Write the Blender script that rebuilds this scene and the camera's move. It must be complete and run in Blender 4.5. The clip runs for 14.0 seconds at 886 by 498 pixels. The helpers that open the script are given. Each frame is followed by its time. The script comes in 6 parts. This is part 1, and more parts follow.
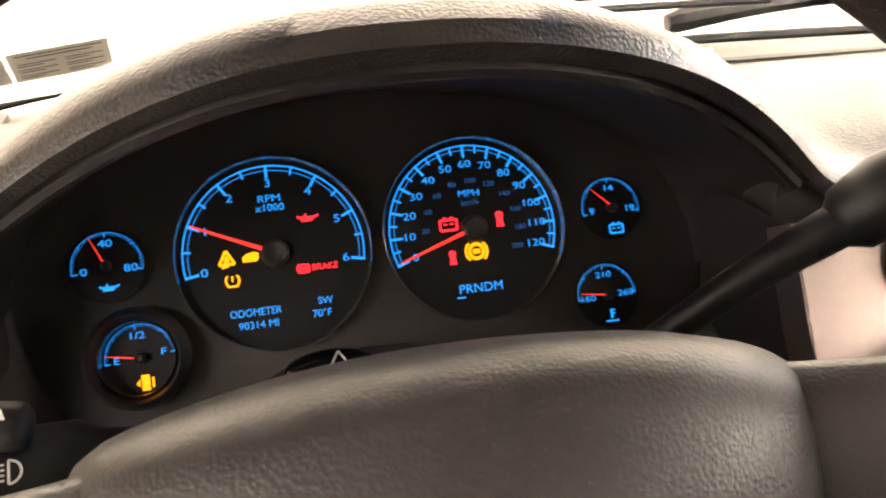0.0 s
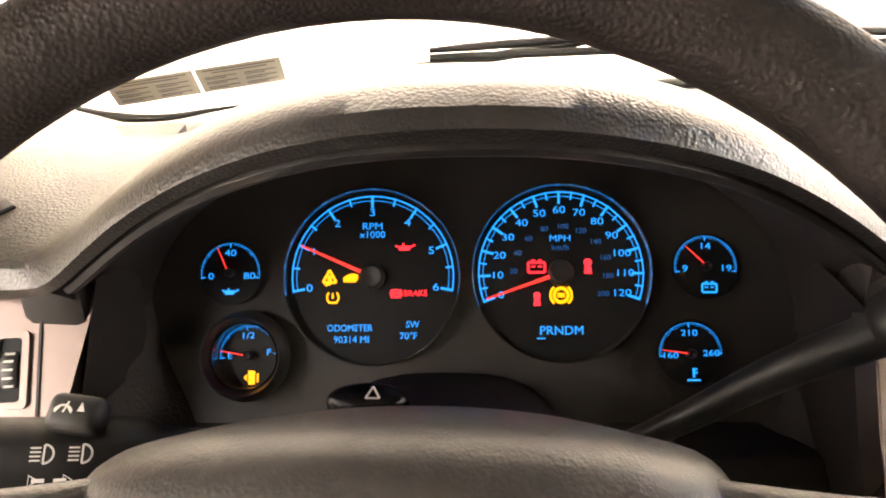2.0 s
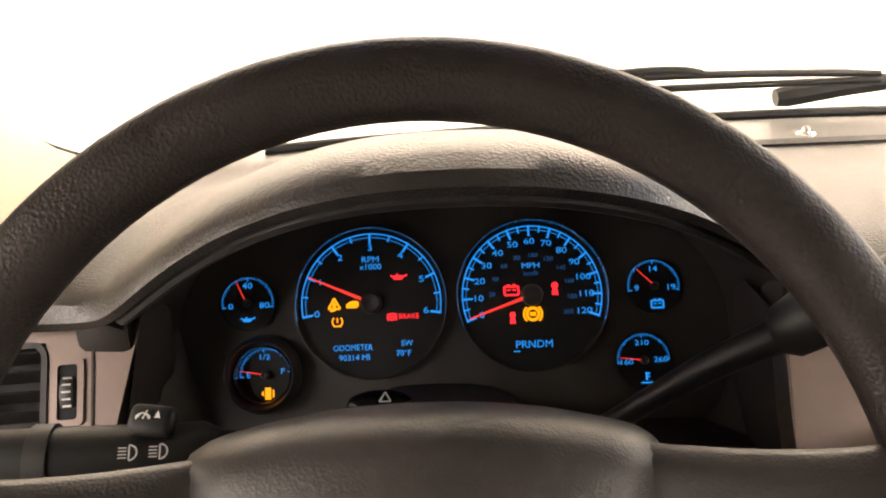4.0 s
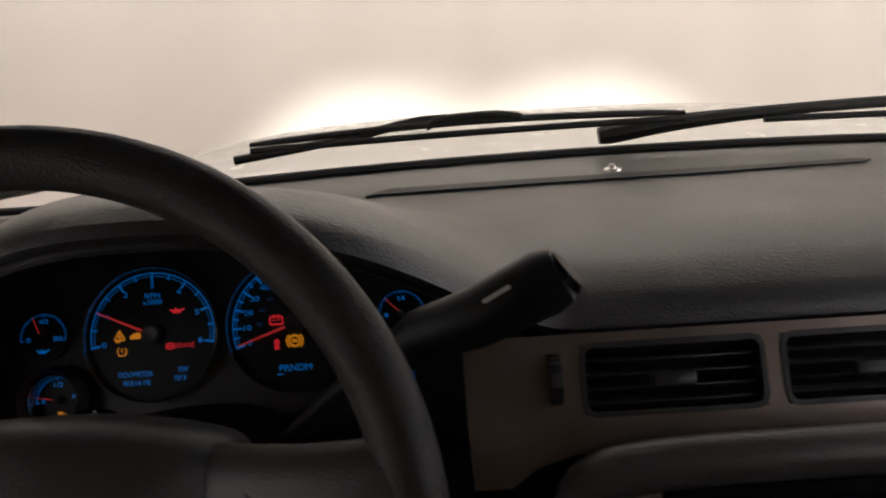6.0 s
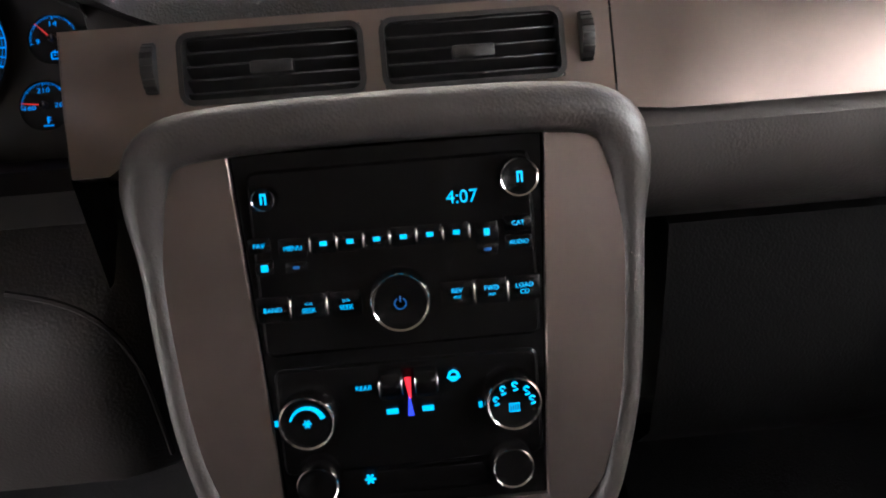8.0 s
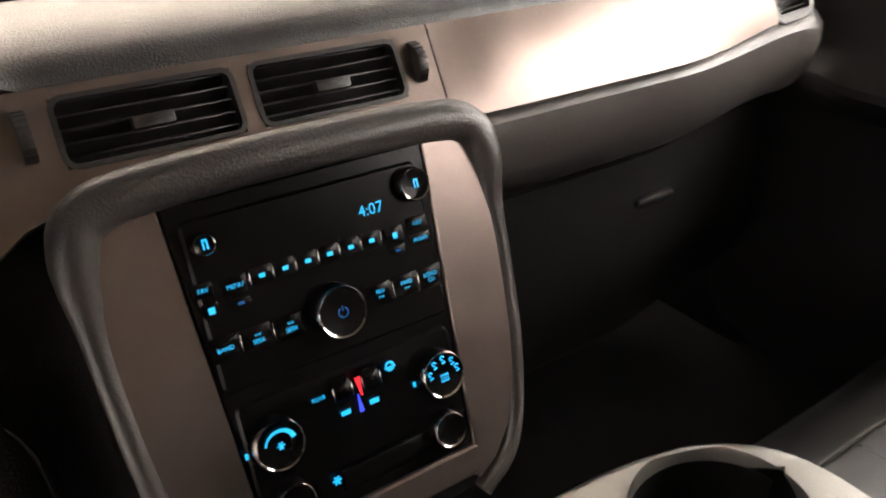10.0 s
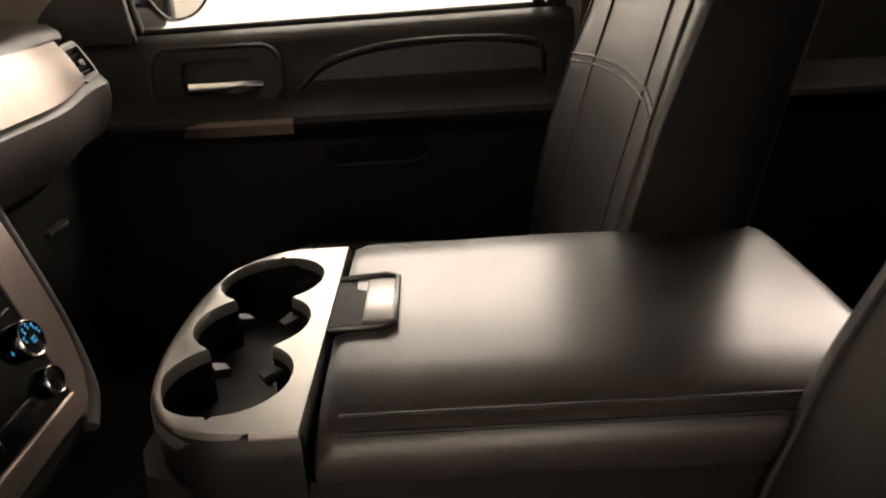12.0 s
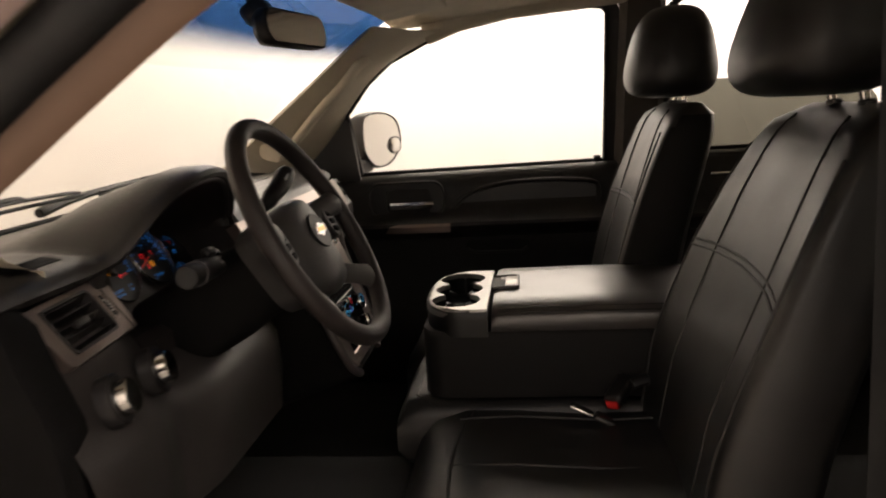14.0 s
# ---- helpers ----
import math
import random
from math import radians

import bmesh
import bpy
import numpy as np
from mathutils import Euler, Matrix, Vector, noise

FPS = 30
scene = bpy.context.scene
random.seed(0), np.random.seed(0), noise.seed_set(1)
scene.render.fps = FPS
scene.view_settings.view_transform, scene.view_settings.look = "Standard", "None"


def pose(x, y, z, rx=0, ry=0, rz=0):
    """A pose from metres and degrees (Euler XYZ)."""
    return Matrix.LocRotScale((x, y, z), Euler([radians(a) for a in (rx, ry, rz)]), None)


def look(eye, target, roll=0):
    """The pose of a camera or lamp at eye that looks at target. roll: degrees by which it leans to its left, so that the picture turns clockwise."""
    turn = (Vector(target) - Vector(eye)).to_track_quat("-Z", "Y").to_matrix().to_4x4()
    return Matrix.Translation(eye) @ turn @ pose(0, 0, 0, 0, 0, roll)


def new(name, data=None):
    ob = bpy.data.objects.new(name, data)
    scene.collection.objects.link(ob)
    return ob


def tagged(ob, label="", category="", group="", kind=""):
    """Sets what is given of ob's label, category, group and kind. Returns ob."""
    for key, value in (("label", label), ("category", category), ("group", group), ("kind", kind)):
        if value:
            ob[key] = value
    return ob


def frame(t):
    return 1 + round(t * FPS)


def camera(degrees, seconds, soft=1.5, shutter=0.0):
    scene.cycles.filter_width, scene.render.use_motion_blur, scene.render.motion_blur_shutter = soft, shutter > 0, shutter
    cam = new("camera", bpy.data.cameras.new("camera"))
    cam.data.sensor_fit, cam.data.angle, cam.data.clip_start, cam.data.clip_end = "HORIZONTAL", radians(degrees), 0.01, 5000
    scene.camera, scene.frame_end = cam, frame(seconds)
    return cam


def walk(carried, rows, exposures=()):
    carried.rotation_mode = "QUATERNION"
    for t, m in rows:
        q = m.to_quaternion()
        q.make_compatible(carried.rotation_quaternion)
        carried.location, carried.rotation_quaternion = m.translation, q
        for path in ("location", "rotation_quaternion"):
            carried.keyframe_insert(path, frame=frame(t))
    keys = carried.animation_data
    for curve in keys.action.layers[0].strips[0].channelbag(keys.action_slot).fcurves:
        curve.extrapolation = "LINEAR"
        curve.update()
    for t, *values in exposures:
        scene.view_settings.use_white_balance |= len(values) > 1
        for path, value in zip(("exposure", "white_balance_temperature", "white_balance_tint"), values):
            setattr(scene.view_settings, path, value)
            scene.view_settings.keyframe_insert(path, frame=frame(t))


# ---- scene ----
cam = camera(59.0, 14.0, soft=2.0, shutter=0.25)
PATH = [
    (0, (-0.0495, 0.0596, 1.5130), (0.3376, 1.8115, 0.6765), -1.41),
    (0.5, (-0.0075, 0.0540, 1.5085), (-0.0068, 1.8614, 0.6685), -2.00),
    (1, (-0.0037, 0.0551, 1.5328), (-0.0834, 1.8607, 0.6764), -1.61),
    (1.5, (0.0017, 0.0554, 1.5347), (-0.0866, 1.8646, 0.6867), -1.70),
    (2, (0.0075, 0.0416, 1.5443), (-0.0838, 1.8515, 0.6982), -1.87),
    (2.5, (0.0114, 0.0374, 1.5508), (-0.0738, 1.8507, 0.7115), -2.05),
    (2.7, (0.0093, 0.0279, 1.5486), (-0.0469, 1.8562, 0.7399), -1.75),
    (4.8, (-0.0030, -0.0380, 1.6000), (0.0252, 1.8009, 0.8141), -2.84),
    (5, (0.0000, -0.0368, 1.6009), (0.0548, 1.8084, 0.8312), -2.53),
    (5.5, (0.0789, -0.0478, 1.6064), (0.1127, 1.8066, 0.8580), -2.85),
    (6, (0.1754, -0.0948, 1.6049), (0.1704, 1.7672, 0.8750), -3.68),
    (6.5, (0.2782, -0.1767, 1.5748), (0.2781, 1.6887, 0.8536), -3.47),
    (7, (0.3667, -0.2239, 1.5202), (0.3497, 1.6549, 0.8350), -3.80),
    (7.5, (0.3895, -0.1826, 1.4768), (0.4726, 1.6309, 0.6377), -3.52),
    (7.7, (0.3931, -0.1635, 1.4741), (0.4764, 1.5938, 0.5228), -3.63),
    (9.8, (0.256, -0.174, 1.505), (1.041, 1.362, 0.493), -0.9),
    (10, (0.199, -0.171, 1.504), (1.178, 1.287, 0.546), -0.9),
    (10.3, (0.141, -0.17, 1.482), (1.354, 1.137, 0.577), -1.3),
    (10.5, (0.104, -0.168, 1.476), (1.441, 1.004, 0.56), -1.7),
    (11, (0.026, -0.183, 1.465), (1.635, 0.575, 0.552), -2.9),
    (11.5, (-0.044, -0.176, 1.451), (1.731, 0.074, 0.565), -3.3),
    (12, (-0.171, -0.165, 1.456), (1.697, -0.157, 0.741), -3.2),
    (12.1, (-0.197, -0.162, 1.458), (1.691, -0.164, 0.799), -2.7),
    (12.5, (-0.276, -0.159, 1.452), (1.653, -0.143, 0.924), -3.1),
    (13, (-0.458, -0.145, 1.487), (1.494, -0.101, 1.051), -2.9),
    (13.3, (-0.599, -0.128, 1.497), (1.358, -0.071, 1.086), -3.2),
    (13.5, (-0.737, -0.127, 1.511), (1.221, -0.051, 1.109), -3.2),
    (14, (-1.103, -0.155, 1.551), (0.849, 0.074, 1.182), -3.2),
]
walk(cam, [(t, look(eye, target, roll)) for t, eye, target, roll in PATH],
     exposures=[(0, 1.45, 6500, 10), (0.5, 1.75, 6500, 10), (2.7, 1.65, 6500, 10), (4.8, 0.35, 6400, 10), (5.1, 0.05, 6300, 10), (5.5, -0.85, 5900, 9), (6.0, -1.4, 5600, 9), (6.6, -1.5, 5600, 9), (7.0, -0.75, 5600, 9), (7.4, 0.75, 5400, 9),
                (10, 0.55, 6000, 10), (10.6, 0.5, 6100, 10), (11.2, 0.15, 6300, 10), (11.6, -0.3, 6500, 10), (12.1, -0.7, 6700, 10), (12.5, -0.65, 6700, 10), (13.2, -1.15, 6600, 10), (14, -1.35, 6600, 11)])

# ---- light ----
world = bpy.data.worlds.new("world")
world.use_nodes = True
world.node_tree.nodes["Background"].inputs[0].default_value = (0.9, 0.85, 0.78, 1)
world.node_tree.nodes["Background"].inputs[1].default_value = 0.05
scene.world = world


def area_lamp(name, m, sx, sy, watts, colour):
    data = bpy.data.lights.new(name, "AREA")
    data.shape, data.size, data.size_y, data.energy, data.color = "RECTANGLE", sx, sy, watts, colour
    ob = new(name, data)
    ob.matrix_basis = m
    return ob


def spot_lamp(name, m, watts, degrees, colour, radius=0.06):
    data = bpy.data.lights.new(name, "SPOT")
    data.energy, data.spot_size, data.spot_blend, data.color, data.shadow_soft_size = watts, radians(degrees), 1.0, colour, radius
    ob = new(name, data)
    ob.matrix_basis = m
    return ob


WARM = (1.0, 0.895, 0.835)
area_lamp("ceiling_lamp", pose(2.75, -1.6, 2.95, 0, -52), 0.3, 6.8, 780, WARM)
area_lamp("ceiling_lamp", pose(0.4, 2.85, 2.95, 52), 5.0, 0.3, 190, WARM)
area_lamp("ceiling_lamp", pose(-1.95, -1.4, 2.95, 0, 34), 0.35, 4.0, 300, WARM)
spot_lamp("headlight_beam", look((-0.33, 2.45, 0.85), (-0.12, 3.7, 0.12)), 520, 84, (1.0, 0.93, 0.82))
spot_lamp("headlight_beam", look((0.98, 2.45, 0.85), (0.88, 3.7, 0.10)), 480, 84, (1.0, 0.93, 0.82))

# ---- materials ----
def material(name, colour, rough=0.5, metal=0.0, grain=0.0, grain_size=0.002, cells=False, vary=0.15, vary_size=0.08,
             rough_vary=0.08, coat=0.0, spec=0.5, stretch=None, streak=0.0):
    """A surface with fine relief (grain), large soft variation of colour and an uneven gloss."""
    m = bpy.data.materials.new(name)
    m.use_nodes = True
    nt = m.node_tree
    b = nt.nodes["Principled BSDF"]
    b.inputs["Metallic"].default_value = metal
    b.inputs["Coat Weight"].default_value = coat
    b.inputs["Coat Roughness"].default_value = 0.15
    b.inputs["Specular IOR Level"].default_value = spec
    co = nt.nodes.new("ShaderNodeTexCoord")
    mp = nt.nodes.new("ShaderNodeMapping")
    nt.links.new(co.outputs["Object"], mp.inputs["Vector"])
    if stretch:
        mp.inputs["Scale"].default_value = stretch
    big = nt.nodes.new("ShaderNodeTexNoise")
    big.inputs["Scale"].default_value = 1.0 / vary_size
    big.inputs["Detail"].default_value = 5
    nt.links.new(mp.outputs[0], big.inputs["Vector"])
    ramp = nt.nodes.new("ShaderNodeValToRGB")
    ramp.color_ramp.elements[0].position, ramp.color_ramp.elements[1].position = 0.3, 0.7
    ramp.color_ramp.elements[0].color = (*[c * (1 - vary) for c in colour], 1)
    ramp.color_ramp.elements[1].color = (*[min(1, c * (1 + vary)) for c in colour], 1)
    nt.links.new(big.outputs["Fac"], ramp.inputs["Fac"])
    nt.links.new(ramp.outputs["Color"], b.inputs["Base Color"])
    mr = nt.nodes.new("ShaderNodeMapRange")
    mr.inputs["To Min"].default_value = max(0.02, rough - rough_vary)
    mr.inputs["To Max"].default_value = min(1, rough + rough_vary)
    nt.links.new(big.outputs["Fac"], mr.inputs["Value"])
    nt.links.new(mr.outputs[0], b.inputs["Roughness"])
    if grain > 0:
        if cells:
            fine = nt.nodes.new("ShaderNodeTexVoronoi")
            fine.feature = "SMOOTH_F1"
            fine.inputs["Scale"].default_value = 1.0 / grain_size
            out = fine.outputs["Distance"]
        else:
            fine = nt.nodes.new("ShaderNodeTexNoise")
            fine.inputs["Scale"].default_value = 1.0 / grain_size
            fine.inputs["Detail"].default_value = 3
            out = fine.outputs["Fac"]
        nt.links.new(mp.outputs[0], fine.inputs["Vector"])
        bump = nt.nodes.new("ShaderNodeBump")
        bump.inputs["Strength"].default_value = grain
        bump.inputs["Distance"].default_value = grain_size * 0.4
        nt.links.new(out, bump.inputs["Height"])
        nt.links.new(bump.outputs["Normal"], b.inputs["Normal"])
    return m


def glowing(name, colour, strength):
    m = bpy.data.materials.new(name)
    m.use_nodes = True
    b = m.node_tree.nodes["Principled BSDF"]
    b.inputs["Base Color"].default_value = (*[0.3 * c for c in colour], 1)
    b.inputs["Roughness"].default_value = 0.5
    b.inputs["Emission Color"].default_value = (*colour, 1)
    b.inputs["Emission Strength"].default_value = strength
    return m


def pane_glass(name, tint, gloss=0.35, fade=None):
    """Thin glass: clear or tinted see-through with a mirror sheen that grows at a slant."""
    m = bpy.data.materials.new(name)
    m.use_nodes = True
    nt = m.node_tree
    nt.nodes.clear()
    out = nt.nodes.new("ShaderNodeOutputMaterial")
    mix = nt.nodes.new("ShaderNodeMixShader")
    clear = nt.nodes.new("ShaderNodeBsdfTransparent")
    clear.inputs[0].default_value = (*tint, 1)
    if fade:  # a tint that fades out between two heights
        co = nt.nodes.new("ShaderNodeTexCoord")
        cut = nt.nodes.new("ShaderNodeSeparateXYZ")
        rng = nt.nodes.new("ShaderNodeMapRange")
        rng.interpolation_type = "SMOOTHSTEP"
        rng.inputs["From Min"].default_value, rng.inputs["From Max"].default_value = fade
        ramp = nt.nodes.new("ShaderNodeValToRGB")
        ramp.color_ramp.elements[0].color = (0.93, 0.95, 0.95, 1)
        ramp.color_ramp.elements[1].color = (*tint, 1)
        nt.links.new(co.outputs["Object"], cut.inputs[0])
        nt.links.new(cut.outputs["Z"], rng.inputs["Value"])
        nt.links.new(rng.outputs[0], ramp.inputs["Fac"])
        nt.links.new(ramp.outputs["Color"], clear.inputs[0])
    shine = nt.nodes.new("ShaderNodeBsdfGlossy")
    shine.inputs["Roughness"].default_value = 0.01
    face = nt.nodes.new("ShaderNodeLayerWeight")
    face.inputs[0].default_value = 0.5
    power = nt.nodes.new("ShaderNodeMath")
    power.operation = "POWER"
    power.inputs[1].default_value = 5.0
    scale = nt.nodes.new("ShaderNodeMath")
    scale.operation = "MULTIPLY_ADD"
    scale.inputs[1].default_value, scale.inputs[2].default_value = gloss, 0.03
    nt.links.new(face.outputs["Facing"], power.inputs[0])
    nt.links.new(power.outputs[0], scale.inputs[0])
    nt.links.new(scale.outputs[0], mix.inputs[0])
    nt.links.new(clear.outputs[0], mix.inputs[1])
    nt.links.new(shine.outputs[0], mix.inputs[2])
    nt.links.new(mix.outputs[0], out.inputs[0])
    return m


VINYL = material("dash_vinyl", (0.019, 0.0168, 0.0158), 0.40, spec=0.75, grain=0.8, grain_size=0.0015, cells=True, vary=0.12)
# dash vinyl again, darkened and dulled to stand in for shade low down
VINYL_SHADED = material("shade_dark_vinyl", (0.0040, 0.0036, 0.0034), 0.72, spec=0.12, grain=0.4, grain_size=0.002, cells=True)
RECESS = material("cluster_recess_plastic", (0.0150, 0.0118, 0.0104), 0.6, grain=0.2, grain_size=0.001)
FACE = material("dial_face_black", (0.006, 0.006, 0.0065), 0.5, spec=0.2)
WHEEL = material("wheel_leather", (0.0185, 0.0142, 0.0128), 0.52, grain=0.7, grain_size=0.0013, cells=True, vary=0.2, spec=0.38)
PAD = material("airbag_cover_vinyl", (0.034, 0.0315, 0.030), 0.44, grain=0.42, grain_size=0.0011, cells=True, vary=0.2)
LEATHER = material("black_leather", (0.0120, 0.0112, 0.0108), 0.43, grain=0.18, grain_size=0.0015, cells=True, vary=0.2, vary_size=0.12, rough_vary=0.1)
LEATHER_LID = material("console_leather", (0.027, 0.023, 0.021), 0.33, grain=0.13, grain_size=0.0016, cells=True, vary=0.15, rough_vary=0.07, spec=0.9)
STITCH = material("seam_thread", (0.012, 0.011, 0.010), 0.6, grain=0.5, grain_size=0.002)
TRIM = material("satin_metal_trim", (0.225, 0.181, 0.162), 0.33, metal=0.85, grain=0.05, grain_size=0.001, vary=0.06, vary_size=0.05)
TRAY = material("satin_tray_trim", (0.265, 0.255, 0.238), 0.32, metal=0.75, vary=0.08)
CHROME = material("chrome", (0.75, 0.73, 0.70), 0.12, metal=1.0, vary=0.05, rough_vary=0.05)
GLOSS = material("black_gloss_panel", (0.0030, 0.0028, 0.0028), 0.26, vary=0.06, rough_vary=0.03, spec=0.16)
LEVER = material("lever_plastic", (0.0055, 0.0050, 0.0048), 0.5, spec=0.35, grain=0.2, grain_size=0.001)
BLACK = material("black_plastic", (0.013, 0.0115, 0.011), 0.45, grain=0.2, grain_size=0.001)
RUBBER = material("black_rubber", (0.010, 0.0095, 0.0095), 0.6, grain=0.2, grain_size=0.002)
DOORSKIN = material("door_vinyl", (0.0080, 0.0072, 0.0070), 0.50, spec=0.4, grain=0.45, grain_size=0.002, cells=True)
BEIGE = material("pillar_fabric_beige", (0.54, 0.48, 0.375), 0.9, grain=0.3, grain_size=0.001, vary=0.06)
CARPET = material("black_carpet", (0.012, 0.011, 0.011), 0.95, grain=1.0, grain_size=0.003)
PILLAR = material("dark_pillar_trim", (0.055, 0.045, 0.038), 0.7, grain=0.3, grain_size=0.0015)
PAINT_IN = material("door_frame_paint", (0.25, 0.155, 0.105), 0.45, coat=0.3, vary=0.05)
HOODPAINT = material("white_body_paint", (0.75, 0.72, 0.67), 0.25, coat=0.6, vary=0.03)
PLATE = material("mirror_silver", (0.92, 0.92, 0.92), 0.02, metal=1.0, vary=0.01, rough_vary=0.0)
PAPER = material("paper_label", (0.72, 0.67, 0.58), 0.7, vary=0.08)
RING = material("dial_ring_metal", (0.62, 0.60, 0.57), 0.25, metal=0.9, vary=0.1)
# near-black that holds the shade of deep hollows in its colour
WELL_SHADED = material("shaded_well_black", (0.0026, 0.0025, 0.0025), 0.6, spec=0.15, grain=0.2, grain_size=0.002)
KNEE = material("knee_panel_vinyl", (0.030, 0.026, 0.024), 0.5, grain=0.4, grain_size=0.002, cells=True)
ROLL = material("padded_roll_vinyl", (0.040, 0.034, 0.0315), 0.42, spec=0.7, grain=0.4, grain_size=0.0018, cells=True)
# dull dark copy for sides in shade from the doorway, not another upholstery
SIDE_SHADED = material("shaded_side_vinyl", (0.0065, 0.0058, 0.0054), 0.68, spec=0.18, grain=0.25, grain_size=0.0018, cells=True, vary=0.15)
CONSOLE = material("console_plastic", (0.0065, 0.0058, 0.0056), 0.42, spec=0.4, grain=0.2, grain_size=0.001)
INK = material("label_ink", (0.08, 0.07, 0.065), 0.7)
PAINT_OUT = material("door_edge_paint", (0.30, 0.215, 0.19), 0.4, coat=0.3, vary=0.05)
TAN_PAPER = material("tan_card", (0.30, 0.195, 0.125), 0.7, vary=0.1)
GOLD = material("gold_emblem", (0.70, 0.42, 0.10), 0.3, metal=0.6)
RED = material("red_plastic", (0.55, 0.02, 0.02), 0.4)
ICON = material("printed_white", (0.55, 0.53, 0.50), 0.6)
WALLM = material("booth_wall_paint", (0.74, 0.655, 0.56), 0.6, vary=0.075, vary_size=0.9, stretch=(1.0, 1.0, 0.12))
WALLW = material("white_wall_paint", (0.82, 0.79, 0.74), 0.6, vary=0.04, vary_size=0.8)
FLOORM = material("concrete_floor", (0.33, 0.31, 0.28), 0.7, grain=0.3, grain_size=0.01, vary=0.2, vary_size=0.5)
CEILM = material("white_ceiling", (0.55, 0.53, 0.50), 0.8, vary=0.03)
BLUE = glowing("blue_backlight", (0.015, 0.32, 1.0), 0.50)
BLUE_SOFT = glowing("dim_blue_backlight", (0.02, 0.16, 0.5), 0.2)
CYAN = glowing("cyan_button_light", (0.04, 0.55, 1.0), 0.7)
REDLIT = glowing("red_warning_light", (1.0, 0.02, 0.03), 0.9)
NEEDLE = glowing("red_needle", (1.0, 0.04, 0.03), 0.5)
AMBER = glowing("amber_warning_light", (1.0, 0.33, 0.0), 0.8)
BLUEDEEP = glowing("deep_blue_light", (0.05, 0.08, 1.0), 0.7)
CLEAR = pane_glass("clear_glass", (0.93, 0.95, 0.93))
TINTED = pane_glass("tinted_glass", (0.12, 0.12, 0.10))
SHADE = pane_glass("blue_shade_band", (0.015, 0.05, 0.15), fade=(1.655, 1.72))

# ---- building helpers ----
CX = 0.385  # the middle of the cabin; the driver sits at x = 0


def bm_new():
    return bmesh.new()


def part(name, bm, mat, parent=None, label="", smooth=True, kind=""):
    """One mesh object from a bmesh in world metres, under a thing or a part, or on its own."""
    bmesh.ops.recalc_face_normals(bm, faces=bm.faces)
    me = bpy.data.meshes.new(name)
    bm.to_mesh(me)
    bm.free()
    me.materials.append(mat)
    if smooth:
        for p in me.polygons:
            p.use_smooth = True
        me.set_sharp_from_angle(angle=radians(38))
    ob = new(name, me)
    if parent is not None:
        ob.parent = parent
        if parent.type == "EMPTY":
            ob.matrix_parent_inverse = parent.matrix_basis.inverted()
    return tagged(ob, label, kind=kind)


def thing(name, at, label, category, group="", kind=""):
    ob = new(name)
    ob.empty_display_size = 0.05
    ob.location = at
    return tagged(ob, label, category, group, kind)


def basis(origin, x, y):
    """A frame from its origin and two directions: along its x and its y."""
    x, y = Vector(x).normalized(), Vector(y).normalized()
    z = x.cross(y).normalized()
    y = z.cross(x)
    m = Matrix((x, y, z)).transposed().to_4x4()
    m.translation = Vector(origin)
    return m


def add_box(bm, m, sx, sy, sz, r=0.0, seg=2):
    """A box with rounded edges, centred in the frame m."""
    made = bmesh.ops.create_cube(bm, size=1.0)["verts"]
    bmesh.ops.scale(bm, vec=(sx, sy, sz), verts=made)
    if r > 0:
        edges = list({e for v in made for e in v.link_edges})
        done = bmesh.ops.bevel(bm, geom=made + edges, offset=min(r, 0.49 * min(sx, sy, sz)), segments=seg, profile=0.5, affect="EDGES")
        made = list({v for f in done["faces"] for v in f.verts} | {v for v in made if v.is_valid})
    bmesh.ops.transform(bm, matrix=m, verts=made)
    return bm


def box(cx, cy, cz, sx, sy, sz, r=0.0, seg=2, m=None):
    bm = bm_new()
    return add_box(bm, (m or Matrix()) @ Matrix.Translation((cx, cy, cz)), sx, sy, sz, r, seg)


def add_loft(bm, rows, closed=False, cap=False, ring=False):
    """Skin rows of points with quads. closed: each row is a loop; ring: the last row joins the first; cap: fills the first and last."""
    grid = [[bm.verts.new(p) for p in row] for row in rows]
    n = len(grid[0])
    pairs = list(zip(grid[:-1], grid[1:])) + ([(grid[-1], grid[0])] if ring else [])
    for a, b in pairs:
        for i in range(n if closed else n - 1):
            j = (i + 1) % n
            bm.faces.new((a[i], a[j], b[j], b[i]))
    if cap:
        bm.faces.new(grid[0])
        bm.faces.new(grid[-1])
    return bm


def loft(rows, **kw):
    return add_loft(bm_new(), rows, **kw)


def add_tube(bm, pts, r, seg=8, closed=False, flat=1.0, up=None):
    """A round bar along a line of points; r may be a list; flat squashes it along up."""
    pts = [Vector(p) for p in pts]
    n = len(pts)
    rows = []
    ref = Vector(up) if up is not None else Vector((0, 0, 1))
    for i, p in enumerate(pts):
        a = pts[(i - 1) % n] if closed or i > 0 else p
        b = pts[(i + 1) % n] if closed or i < n - 1 else p
        d = (b - a).normalized()
        if abs(d.dot(ref)) > 0.99:
            ref = Vector((1, 0, 0)) if abs(d.x) < 0.9 else Vector((0, 1, 0))
        s = d.cross(ref).normalized()
        u = s.cross(d).normalized()
        q = r[i] if isinstance(r, (list, tuple)) else r
        rows.append([p + q * (math.cos(t) * s + flat * math.sin(t) * u) for t in [2 * math.pi * k / seg for k in range(seg)]])
    return add_loft(bm, rows, closed=True, cap=not closed, ring=closed)


def tube(pts, r, seg=8, **kw):
    return add_tube(bm_new(), pts, r, seg, **kw)


